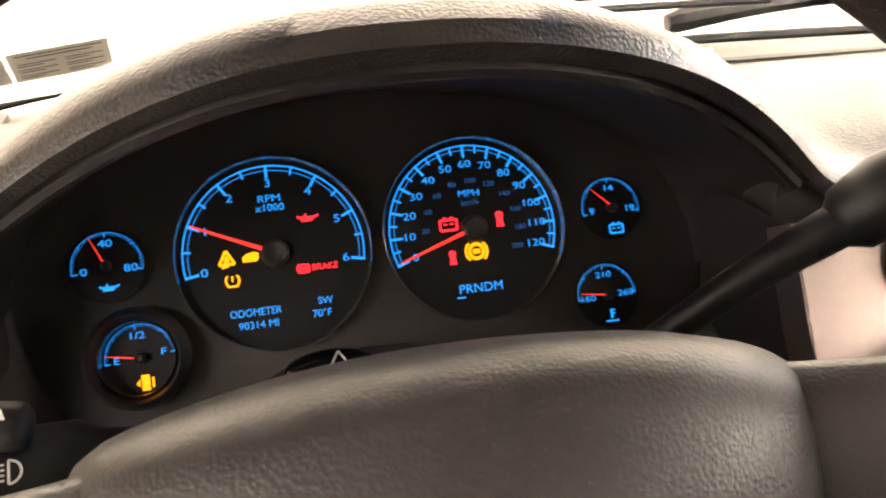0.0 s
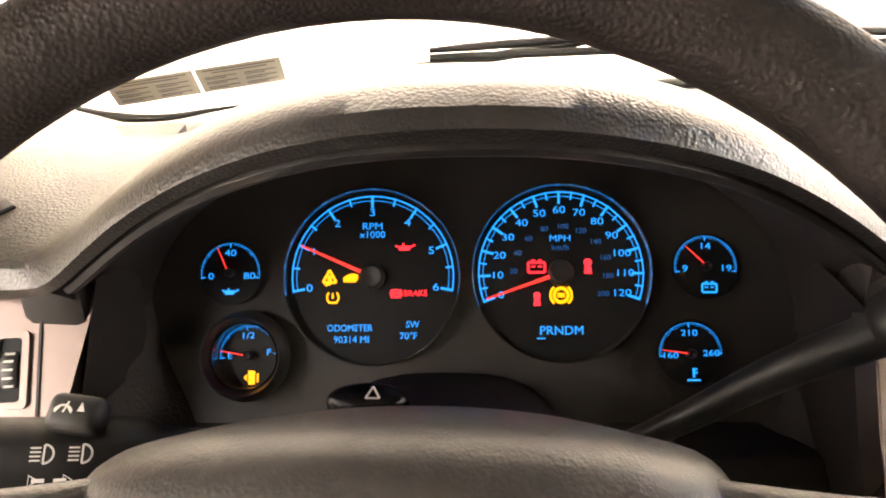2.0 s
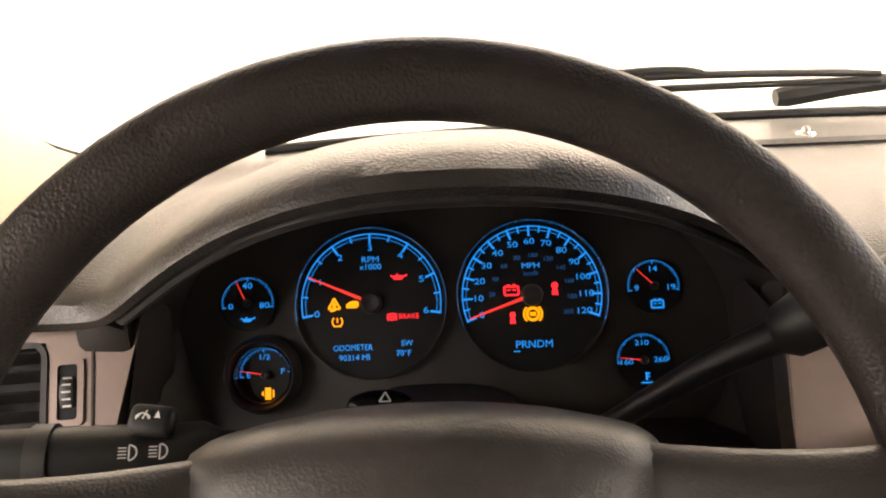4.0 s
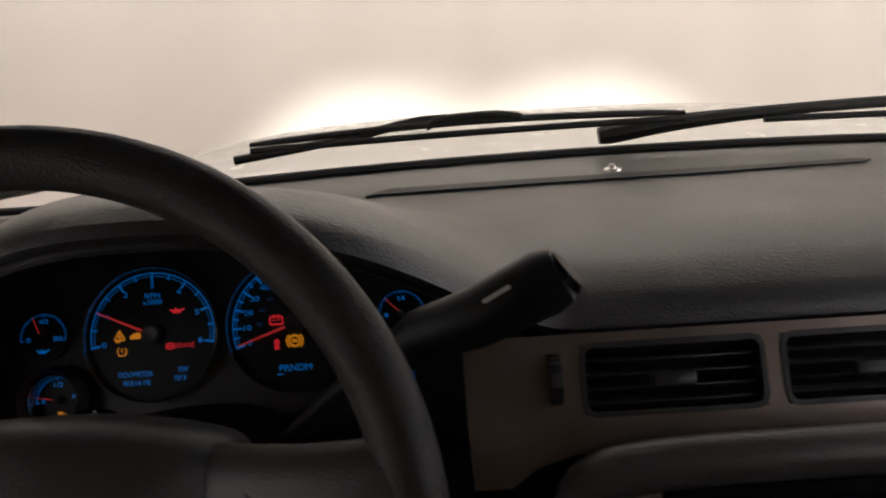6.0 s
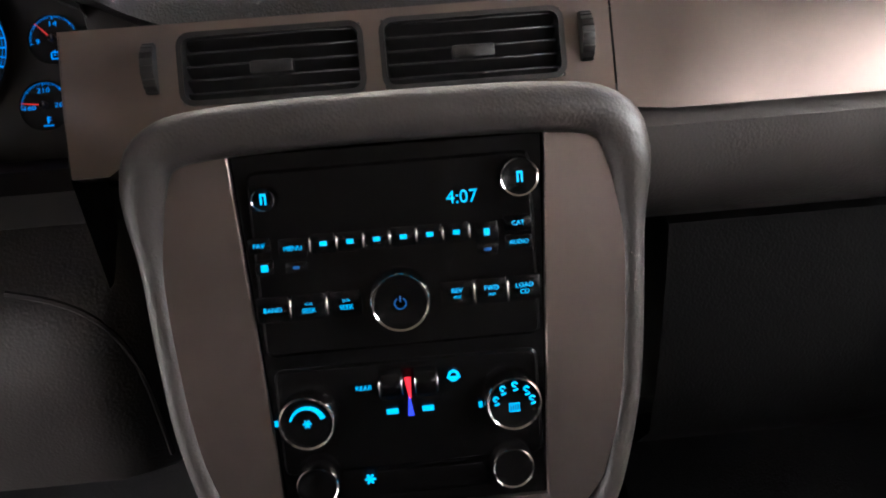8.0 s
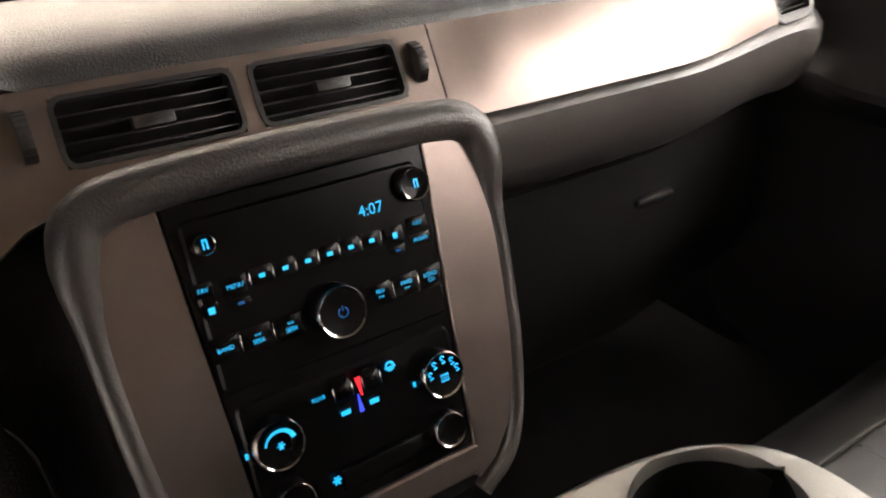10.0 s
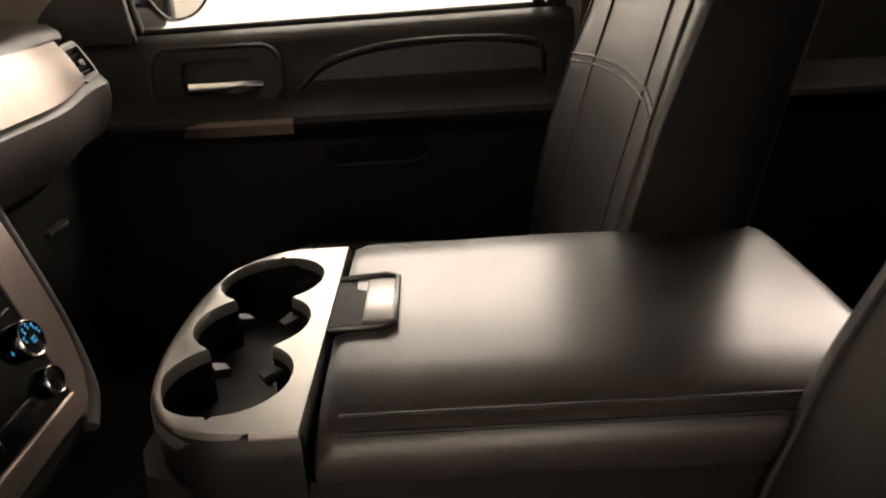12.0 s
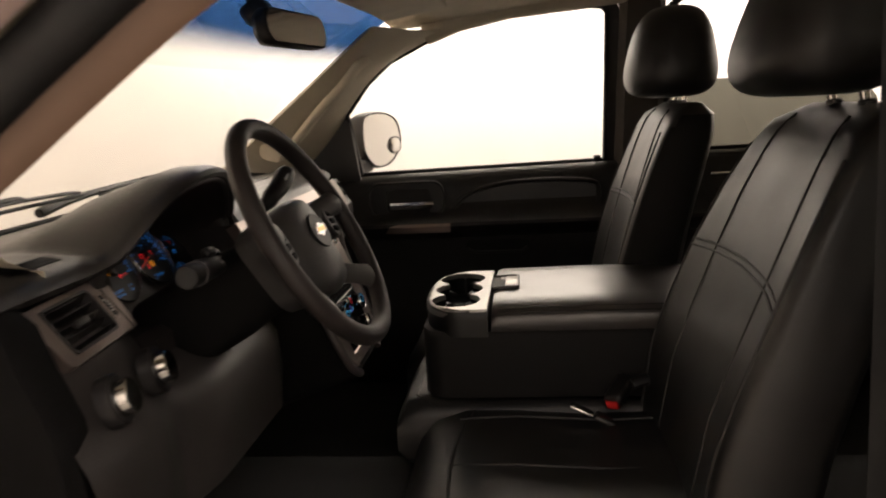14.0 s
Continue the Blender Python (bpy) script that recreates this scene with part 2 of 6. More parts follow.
def add_lathe(bm, m, profile, seg=32):
    """Turn a profile of (radius, height) round the frame's z."""
    rows = [[m @ Vector((r * math.cos(a), r * math.sin(a), h)) for a in [2 * math.pi * k / seg for k in range(seg)]] for r, h in profile]
    add_loft(bm, rows, closed=True)
    return bm


def lathe(m, profile, seg=32):
    return add_lathe(bm_new(), m, profile, seg)


def add_prism(bm, m, outline, z0, z1, bevel=0.0):
    """A plate with the given outline in the frame's xy, from z0 to z1, its upper edge bevelled inwards."""
    low = [m @ Vector((x, y, z0)) for x, y in outline]
    rows = [low]
    if bevel > 0:
        rows.append([m @ Vector((x, y, z1 - bevel)) for x, y in outline])
        cx = sum(p[0] for p in outline) / len(outline)
        cy = sum(p[1] for p in outline) / len(outline)
        ins = []
        n = len(outline)
        for i in range(n):
            (ax, ay), (bx, by), (px, py) = outline[i - 1], outline[(i + 1) % n], outline[i]
            tx, ty = bx - ax, by - ay
            ln = math.hypot(tx, ty) or 1
            nx, ny = -ty / ln, tx / ln
            if nx * (cx - px) + ny * (cy - py) < 0:
                nx, ny = -nx, -ny
            ins.append(m @ Vector((px + nx * bevel, py + ny * bevel, z1)))
        rows.append(ins)
    else:
        rows.append([m @ Vector((x, y, z1)) for x, y in outline])
    return add_loft(bm, rows, closed=True, cap=True)


def prism(m, outline, z0, z1, bevel=0.0):
    return add_prism(bm_new(), m, outline, z0, z1, bevel)


def round_rect(w, h, r, seg=5, cx=0.0, cy=0.0):
    pts = []
    for sx, sy, a0 in ((1, 1, 0), (-1, 1, 90), (-1, -1, 180), (1, -1, 270)):
        for k in range(seg + 1):
            a = radians(a0 + 90 * k / seg)
            pts.append((cx + sx * (w / 2 - r) + r * math.cos(a), cy + sy * (h / 2 - r) + r * math.sin(a)))
    return pts


def frame_plate(m, outer, inner, z0, z1):
    """A flat frame between two outlines of the same count, with thickness."""
    def at(o, z):
        return [m @ Vector((x, y, z)) for x, y in o]
    return loft([at(outer, z0), at(outer, z1), at(inner, z1), at(inner, z0)], closed=True, ring=True)


def smooth01(a, b, x):
    t = max(0.0, min(1.0, (x - a) / (b - a)))
    return t * t * (3 - 2 * t)


def spline(pts, n=8):
    """Catmull-Rom line through points."""
    pts = [Vector(p) for p in pts]
    out = []
    for i in range(len(pts) - 1):
        p0, p1, p2, p3 = pts[max(0, i - 1)], pts[i], pts[i + 1], pts[min(len(pts) - 1, i + 2)]
        for k in range(n):
            t = k / n
            out.append(0.5 * ((2 * p1) + (p2 - p0) * t + (2 * p0 - 5 * p1 + 4 * p2 - p3) * t * t + (3 * p1 - p0 - 3 * p2 + p3) * t ** 3))
    out.append(pts[-1])
    return out


GLYPHS = {}


def add_text(bm, m, words, size, align="CENTER", widen=1.0, lift=0.0004):
    """Flat letters in the frame m, centred at its origin."""
    key = (words, align)
    if key not in GLYPHS:
        cu = bpy.data.curves.new("letters", "FONT")
        cu.body, cu.align_x, cu.align_y, cu.resolution_u = words, align, "CENTER", 3
        ob = bpy.data.objects.new("letters", cu)
        me = ob.to_mesh()
        GLYPHS[key] = ([v.co.copy() for v in me.vertices], [tuple(p.vertices) for p in me.polygons])
        ob.to_mesh_clear()
        bpy.data.objects.remove(ob)
        bpy.data.curves.remove(cu)
    vs, fs = GLYPHS[key]
    mv = [bm.verts.new(m @ Vector((v.x * size * widen, v.y * size, lift))) for v in vs]
    for f in fs:
        try:
            bm.faces.new([mv[i] for i in f])
        except ValueError:
            pass
    return bm


def add_bar(bm, m, x0, y0, x1, y1, w, z=0.0006):
    """A thin flat stroke."""
    d = Vector((x1 - x0, y1 - y0, 0)).normalized()
    s = Vector((-d.y, d.x, 0)) * w / 2
    a, b = Vector((x0, y0, z)), Vector((x1, y1, z))
    bm.faces.new([bm.verts.new(m @ p) for p in (a - s, b - s, b + s, a + s)])
    return bm


def add_arc(bm, m, r, a0, a1, w, z=0.0006, n=48, cx=0.0, cy=0.0):
    rows = []
    for k in range(n + 1):
        a = radians(a0 + (a1 - a0) * k / n)
        rows.append([m @ Vector((cx + q * math.cos(a), cy + q * math.sin(a), z)) for q in (r - w / 2, r + w / 2)])
    return add_loft(bm, rows)


def add_poly(bm, m, pts, z=0.0006):
    bm.faces.new([bm.verts.new(m @ Vector((x, y, z))) for x, y in pts])
    return bm

# ---- the booth round the truck ----
ground = part("ground", box(0.4, 0, -0.05, 16, 18, 0.1), FLOORM, label="grey concrete booth floor under the truck", smooth=False, kind="structure")
ground["category"] = "floor"
for nm, c, s, mt, lab in (
        ("wall_north", (0.4, 3.75, 1.6), (8.2, 0.1, 3.2), WALLM, "beige painted booth wall in front of the truck"),
        ("wall_south", (0.4, -6.25, 1.6), (8.2, 0.1, 3.2), WALLW, "white painted booth wall behind the truck"),
        ("wall_east", (3.45, -1.25, 1.6), (0.1, 9.9, 3.2), WALLW, "white painted booth wall beside the passenger side"),
        ("wall_west", (-3.65, -1.25, 1.6), (0.1, 9.9, 3.2), WALLW, "white painted booth wall beside the driver side")):
    w = part(nm, box(*c, *s), mt, label=lab, smooth=False, kind="structure")
    w["category"] = "wall"
part("ceiling", box(0.4, -1.25, 3.26, 8.2, 10.1, 0.1), CEILM, label="white booth ceiling", smooth=False, kind="structure")["category"] = "ceiling"

# ---- the cabin shell ----
def shell_half(z):
    """Half the inner width of the cabin at a height."""
    return 0.931 - 0.28 * max(-0.1, z - 1.335)


cabin_floor = part("floor", box(CX, -0.75, 0.62, 1.99, 3.4, 0.06), CARPET, label="black carpeted cabin floor", kind="structure")
cabin_floor["category"] = "floor"
part("floor_tunnel", loft([[Vector((CX + a, y, 0.65 + b)) for a, b in ((-0.2, 0), (-0.14, 0.12), (0, 0.15), (0.14, 0.12), (0.2, 0))] for y in (-2.3, 0.5, 0.7)]), CARPET, kind="structure", label="carpeted hump along the cabin floor")
part("firewall", box(CX, 0.99, 0.95, 1.8, 0.04, 0.66), RUBBER, kind="structure", label="dark firewall under the dashboard")
rows = []
for y in np.linspace(0.27, -2.35, 16):
    z = 1.795 + 0.05 * smooth01(-0.26, 0.5, -y)
    rows.append([Vector((CX + 0.80 * a, y - 0.05 * a * a * smooth01(-0.4, 0.27, y), z - 0.035 * abs(a) ** 5)) for a in np.linspace(-1, 1, 17)])
head = part("ceiling_headliner", loft(rows), BEIGE, label="beige fabric headliner", kind="structure")
head.modifiers.new("thick", "SOLIDIFY").thickness = -0.03
tagged(head, category="headliner")
rows = [[p + Vector((0, 0, 0.06 + 0.0 * k)) for p in r] for k, r in enumerate(rows)]
part("roof_skin", loft(rows), HOODPAINT, label="white steel roof", kind="structure")

# back of the cabin
part("wall_rear", box(CX, -2.37, 1.25, 1.9, 0.05, 1.3, 0.01), BEIGE, label="closed rear end of the cabin", kind="structure")


def side_shell(s, tag):
    """Pillars and rails of one side; s is +1 on the passenger side."""
    def at(y, z, inset=0.0):
        return Vector((CX + s * (shell_half(z) - inset), y, z))
    # windscreen pillar: an upholstered channel between windscreen edge and door opening
    rows = []
    for k in range(13):
        t = k / 12
        f = Vector((CX + s * (0.795 - 0.175 * t + (0.038 if s < 0 else 0)), 0.765 - 0.52 * t, 1.385 + 0.372 * t))
        z = 1.36 + 0.395 * t
        b = at(float(np.interp(z, (1.34, 1.40, 1.525, 1.613, 1.673, 1.742, 1.76), (0.50, 0.465, 0.391, 0.318, 0.243, 0.087, 0.03))), z, -0.005)
        mid = (f + b) / 2 + Vector((-s * 0.016, -0.02, -0.012))
        rows.append([f + Vector((s * 0.03, 0.02, 0.0)), f, f * 0.6 + mid * 0.4 + Vector((-s * 0.01, 0, 0)), mid, b * 0.6 + mid * 0.4 + Vector((-s * 0.005, -0.004, 0)), b, b + Vector((s * 0.04, 0.01, 0))])
    pil = part("windscreen_pillar_" + tag, loft(rows), BEIGE, label="beige fabric-covered windscreen pillar trim", kind="structure")
    tagged(pil, category="pillar")
    # roof rail over the doors
    rail = [at(y, z, 0.02) for y, z in ((0.13, 1.745), (0.0, 1.785), (-0.15, 1.805), (-0.3, 1.815), (-0.9, 1.84), (-2.3, 1.82))]
    tagged(part("roof_rail_" + tag, tube(spline(rail, 5), 0.035, 10), BEIGE, label="beige trim rail above the door openings", kind="structure"), category="trim")
    # door pillar
    rows = []
    for k in range(9):
        t = k / 8
        z = 0.7 + 1.11 * t
        yc = -0.475 - (0.04 if s < 0 else 0)
        hw = 0.082 - 0.02 * t
        rows.append([at(yc + hw, z, -0.03), at(yc + hw, z, 0.02), at(yc + hw * 0.7, z, 0.045), at(yc - hw * 0.7, z, 0.045), at(yc - hw, z, 0.02), at(yc - hw, z, -0.03)])
    tagged(part("door_pillar_" + tag, loft(rows), PILLAR if s > 0 else DOORSKIN, label="trimmed pillar between front and rear doors", kind="structure"), category="pillar")


side_shell(1, "east")
side_shell(-1, "west")

# windscreen
def glass_point(a, t, inset=0.0):
    """a from -1 to 1 across, t from 0 at the foot to 1 at the roof."""
    foot = Vector((CX + 0.835 * a, 0.862 - 0.127 * a * a, 1.345 + 0.047 * a * a))
    top = Vector((CX + 0.67 * a, 0.30 - 0.08 * a * a, 1.805 - 0.025 * a * a))
    p = foot.lerp(top, t)
    return p + Vector((0, 0.018, 0.03)) * math.sin(math.pi * t) * 0.8


win = part("window_1", loft([[glass_point(a, t) for a in np.linspace(-1, 1, 25)] for t in np.linspace(0, 1, 9)]), CLEAR, label="clear curved windscreen above the dashboard", kind="structure")
win.visible_shadow = False
tagged(win, category="windscreen")
band = part("shade_band", loft([[glass_point(a, t) + Vector((0, -0.004, -0.006)) for a in np.linspace(-1, 1, 25)] for t in np.linspace(0.62, 1.02, 7)]), SHADE, win, "blue tinted shade band at the top of the windscreen")
band.visible_shadow = False

# black rubber edge at the driver's lower corner of the glass
edge_line = spline([(-0.425, 0.672, 1.447), (-0.412, 0.680, 1.425), (-0.395, 0.687, 1.405), (-0.368, 0.692, 1.387), (-0.335, 0.695, 1.3745), (-0.300, 0.699, 1.367), (-0.262, 0.704, 1.3655), (-0.225, 0.710, 1.3695), (-0.195, 0.716, 1.372)], 4)
part("glass_edge", tube(edge_line, [0.0042] * 20 + [0.0042 - 0.00027 * k for k in range(13)], 8), RUBBER, win, "black rubber edge of the glass")

# foot of the driver's windscreen pillar, flaring onto the dash
rows = []
for y, xi, zi, xo, zo in ((0.38, -0.315, 1.392, -0.430, 1.470), (0.44, -0.296, 1.394, -0.430, 1.470), (0.50, -0.284, 1.393, -0.430, 1.468), (0.55, -0.276, 1.388, -0.430, 1.465), (0.60, -0.266, 1.380, -0.430, 1.460),
                          (0.64, -0.262, 1.372, -0.430, 1.454), (0.67, -0.276, 1.367, -0.430, 1.448), (0.690, -0.305, 1.3675, -0.428, 1.442)):
    a, b = Vector((xi, y, zi)), Vector((xo, y, zo))
    rows.append([a + Vector((0.004, 0, -0.02)), a, a.lerp(b, 0.25) + Vector((0, 0, -0.010)), a.lerp(b, 0.5) + Vector((0, 0, -0.016)), a.lerp(b, 0.75) + Vector((0, 0, -0.012)), b, b + Vector((-0.03, 0.0, 0.02))])
tagged(part("pillar_foot", loft(rows), BEIGE, kind="structure", label="beige foot of the windscreen pillar beside the dash"), category="pillar")

tagged(part("windscreen_header", tube([glass_point(a, 1.0) + Vector((0, -0.018, 0.014)) for a in np.linspace(-0.93, 0.86, 25)], 0.024, 12), BEIGE, kind="structure", label="beige trim along the top of the windscreen"), category="trim")

# ---- dashboard ----
dash = thing("dashboard", (CX, 0.5, 1.0), "black grained vinyl dashboard with satin metal trim strip", "dashboard")


def brow_lip(x):
    d = 0.096 - 0.108 * (min(abs(x - 0.002), 0.27) / (0.207 if x < 0 else 0.2 + 0.016 * smooth01(0.0, 0.12, x))) ** 2.3
    return 1.374 + 0.5 * (d + math.sqrt(d * d + 0.0005))


def strip_back(x):
    """How far the dash sweeps forward towards the passenger door."""
    return 0.045 * smooth01(0.80, 1.08, x) + 0.065 * smooth01(1.10, 1.18, x)


def dash_profile(x):
    """Points (y, z) of the upper dash from under its rear lip to the foot of the windscreen."""
    a = (x - CX) / 0.8
    foot = 0.872 - 0.127 * a * a
    up = 0.013 * (1 - smooth01(-0.20, -0.08, x))
    back = strip_back(x)
    base = [(0.388 + back, 1.347), (0.3765 + back, 1.350), (0.3720 + back, 1.3575), (0.3755 + back, 1.3680), (0.389 + back, 1.3770), (0.43 + back, 1.3842), (0.50 + back * 0.7, 1.3835), (0.56 + back * 0.4, 1.378),
            (0.61, 1.372), (0.65, 1.3665), (0.69, 1.3605), (foot - 0.06, 1.354), (foot, 1.345), (foot + 0.02, 1.320)]
    base = [(y, z + up * (1 - smooth01(0.5, 0.7, y))) for y, z in base]
    zl = brow_lip(x)
    yl = 0.305 + 0.055 * (min(abs(x), 0.21) / 0.2) ** 2
    rise = max(0.0, zl + 0.004 - 1.383)
    brow = [(yl + 0.03, zl - 0.014), (yl + 0.004, zl - 0.0105), (yl - 0.001, zl - 0.004), (yl + 0.0035, zl + 0.003), (yl + 0.016, zl + 0.0072), (yl + 0.055, zl + 0.0072)]
    for i in range(6, 14):
        y, z = base[i]
        y2 = y if i > 7 else y - (0.03 if i == 6 else 0.015)
        brow.append((y2, z + rise * (1 - smooth01(0.34, 0.66, y2)) * 1.02))
    w = 1 - (smooth01(0.205, 0.262, x) if x > 0 else smooth01(0.19, 0.238, -x))
    return [(b[0] + (q[0] - b[0]) * w, b[1] + (q[1] - b[1]) * w) for b, q in zip(base, brow)]


def dash_z(x, y):
    """Height of the dash top at a place."""
    pts = dash_profile(x)[4:]
    return float(np.interp(y, [p[0] for p in pts], [p[1] for p in pts]))


XS = list(np.linspace(-0.43, -0.26, 8)) + list(np.linspace(-0.25, 0.25, 81)) + list(np.linspace(0.26, 1.17, 40))
top_pad = part("top_pad", loft([[Vector((x, y, z)) for y, z in dash_profile(x)] for x in XS]), VINYL, dash, "grained black vinyl top pad with hooded brow")

# inner trim band under the lip of the brow
part("brow_trim", tube([Vector((x, 0.318 + 0.055 * (abs(x) / 0.2) ** 2, brow_lip(x) - 0.0145)) for x in np.linspace(-0.188, 0.195, 48)], 0.0042, 8), BLACK, dash, "dark trim band inside the instrument hood")

for s in (-1, 1):
    part("brow_end", box(s * 0.208, 0.394, 1.360, 0.034, 0.032, 0.036, 0.006), RECESS, dash, "dark filler where the hood meets the dash")

# dark core that closes the dash below the pad
part("core", loft([[Vector((x, y, z)) for y, z in ((0.52, 1.345), (0.50, 1.29), (0.50, 1.0), (0.60, 0.8), (0.80, 0.8), (0.70, 1.31))] for x in (-0.41, -0.3, 0.2, 0.6, 1.17)]), BLACK, dash)

# slot of the windscreen vent and the small light sensor
slot = bm_new()
add_prism(slot, basis((0.372, 0.709, dash_z(0.37, 0.709) + 0.0003), (1, 0, 0), (0, 1, -0.13)), [(-0.275, -0.028), (-0.262, -0.020), (-0.10, -0.013), (0.10, -0.011), (0.255, -0.004), (0.268, 0.008), (0.262, 0.018), (0.10, 0.019), (-0.10, 0.018), (-0.252, 0.012), (-0.268, -0.012)], -0.006, 0.0012)
part("defrost_slot", slot, FACE, dash, "long black windscreen vent slot")
vent_line = [(-0.050, -0.010), (0.040, -0.012), (0.052, 0.006), (0.046, 0.012), (-0.050, 0.012)]
VS = basis((-0.289, 0.412, dash_z(-0.289, 0.412) + 0.0004), (1, 0, 0), (0, 1, 0.17))
side_vent = part("side_defroster", prism(VS, vent_line, -0.004, 0.0016, 0.001), BLACK, dash, "small side window vent in the dash top")
for k in range(4):
    part("slat", box(0, 0, 0, 0.080, 0.0018, 0.0014, 0.0004, 1, VS @ Matrix.Translation((-0.004, -0.007 + 0.0048 * k, 0.002))), FACE, side_vent)
part("light_sensor", lathe(pose(0.367, 0.745, dash_z(0.367, 0.745)), [(0.010, 0.0), (0.009, 0.0015), (0.0055, 0.0022), (0.0045, 0.006), (0.0025, 0.0075), (0.0001, 0.008)], 20), RING, dash, "small domed light sensor")
part("glass_seal", tube([Vector((CX + 0.8 * a, 0.872 - 0.127 * a * a - 0.028, 1.3535)) for a in np.linspace(-0.72, 0.98, 40)], 0.0058, 8), RUBBER, dash, "black seal where the glass meets the dash")
part("airbag_seam", tube([(p.x, p.y, dash_z(p.x, p.y) + 0.0004) for p in spline([(0.63, 0.66, 0), (0.66, 0.60, 0), (0.71, 0.54, 0), (0.80, 0.52, 0), (0.98, 0.53, 0)], 6)], 0.0016, 6), RECESS, dash)

# satin strip: centre bezel with two vents, and the strip on the passenger side
STRIP = basis((0, 0.338, 1.339), (1, 0, 0), (0, 0.5, 0.866))


def vent_slats(u0, u1, v0, v1, m, parent, group, rows=5):
    """An air vent: dark well, tilted slats and a thumb tab."""
    w, h, cu, cv = u1 - u0, v1 - v0, (u0 + u1) / 2, (v0 + v1) / 2
    vent = part("air_vent", prism(m, round_rect(w, h, 0.008, 4, cu, cv), -0.03, -0.022), RECESS, parent, "black louvred air vent")
    part("vent_frame", frame_plate(m, round_rect(w + 0.003, h + 0.003, 0.009, 4, cu, cv), round_rect(w - 0.004, h - 0.004, 0.006, 4, cu, cv), -0.024, 0.0015), BLACK, vent)
    for k in range(rows):
        v = v0 + h * (k + 0.5) / rows
        part("slat", box(0, 0, 0, w - 0.006, 0.012, 0.0018, 0.0006, 1, m @ Matrix.Translation((cu, v, -0.009)) @ pose(0, 0, 0, 62)), BLACK, vent)
    part("thumb_tab", box(0, 0, 0, 0.028, 0.009, 0.008, 0.002, 2, m @ Matrix.Translation((cu, cv - 0.002, -0.001))), BLACK, vent)
    return vent


holes = [(0.258, 0.374), (0.387, 0.504)]
bezel = bm_new()
# bezel built of bands round the two vent openings
for pts in ([(0.183, 0.030), (0.536, 0.030), (0.536, 0.0225), (0.183, 0.0225)],
            [(0.183, 0.0225), (0.258, 0.0225), (0.258, -0.0225), (0.183, -0.0225)],
            [(0.374, 0.0225), (0.387, 0.0225), (0.387, -0.0225), (0.374, -0.0225)],
            [(0.504, 0.0225), (0.536, 0.0225), (0.536, -0.0225), (0.504, -0.0225)],
            [(0.183, -0.0225), (0.536, -0.0225), (0.536, -0.050), (0.50, -0.042), (0.29, -0.042), (0.25, -0.046), (0.225, -0.053), (0.208, -0.064), (0.185, -0.064)]):
    add_prism(bezel, STRIP, pts, -0.02, 0.0)
part("vent_bezel", bezel, TRIM, dash, "satin warm-grey metal bezel round the centre vents")
for u0, u1 in holes:
    vent_slats(u0, u1, -0.0222, 0.0222, STRIP, dash, "centre vents")
for u, nm in ((0.240, 1), (0.519, 2)):
    wheel = part("vent_thumbwheel", lathe(STRIP @ Matrix.Translation((u, 0.002, -0.006)) @ pose(0, 0, 0, 0, 90), [(0.0001, -0.004), (0.017, -0.004), (0.0175, -0.003), (0.0175, 0.003), (0.017, 0.004), (0.0001, 0.004)], 28), BLACK, dash, "ribbed black thumbwheel beside the vent")
    ribs = bm_new()
    for k in range(9):
        add_box(ribs, STRIP @ Matrix.Translation((u, 0.002, -0.006)) @ pose(0, 0, 0, -60 + 15 * k) @ Matrix.Translation((0, 0, 0.0177)), 0.0075, 0.0012, 0.0012)
    part("rib", ribs, BLACK, wheel)


rows = []
for x in np.linspace(0.5375, 1.008, 30):
    top, low = 0.030 - 0.006 * smooth01(0.7, 1.1, x), -0.049 + 0.006 * smooth01(0.75, 1.1, x) + 0.003 * (1 - smooth01(0.54, 0.575, x))
    row = []
    for k in range(9):
        v = low + (top - low) * k / 8
        p = STRIP @ Vector((x, v, 0.003 * math.sin(math.pi * k / 8) * smooth01(0.54, 0.60, x)))
        row.append(p + Vector((0, strip_back(x), 0)))
    row = [row[0] + Vector((0, 0.02, -0.002))] + row + [row[-1] + Vector((0, 0.012, -0.007))]
    rows.append(row)
part("trim_strip", loft(rows), TRIM, dash, "satin warm-grey metal trim strip before the passenger")
# end vent of the passenger side
EV = basis((1.060, 0.381, 1.326), (1, 0.17, 0), (0, 0.47, 0.88))
vent_slats(-0.040, 0.040, -0.026, 0.022, EV, dash, "end vents", 5)
part("vent_surround", frame_plate(EV, round_rect(0.100, 0.064, 0.020, 5, 0, -0.002), round_rect(0.083, 0.050, 0.012, 5, 0, -0.002), -0.03, 0.001), VINYL, dash)

# padded roll under the strip and the glove box
rows = []
for x in np.linspace(0.53, 1.17, 26):
    b = strip_back(x)
    rows.append([Vector((x, y + b, z)) for y, z in ((0.345, 1.305), (0.324, 1.2965), (0.313, 1.285), (0.311, 1.262), (0.317, 1.235), (0.330, 1.212), (0.345, 1.200), (0.37, 1.192), (0.42, 1.190))])
part("padded_roll", loft(rows), ROLL, dash, "grained black padded roll under the trim strip")
# the glove box gets its shade from the darkened vinyl
glove = part("glovebox_door", loft([[Vector((x, y + strip_back(x), z)) for y, z in ((0.40, 1.186), (0.372, 1.178), (0.368, 1.15), (0.364, 1.05), (0.37, 0.96), (0.40, 0.92), (0.45, 0.91))] for x in np.linspace(0.60, 1.12, 14)]), VINYL_SHADED, dash, "glove box door in shade-darkened vinyl")
part("latch", box(0.85, 0.368, 1.125, 0.06, 0.014, 0.012, 0.005), BLACK, glove)

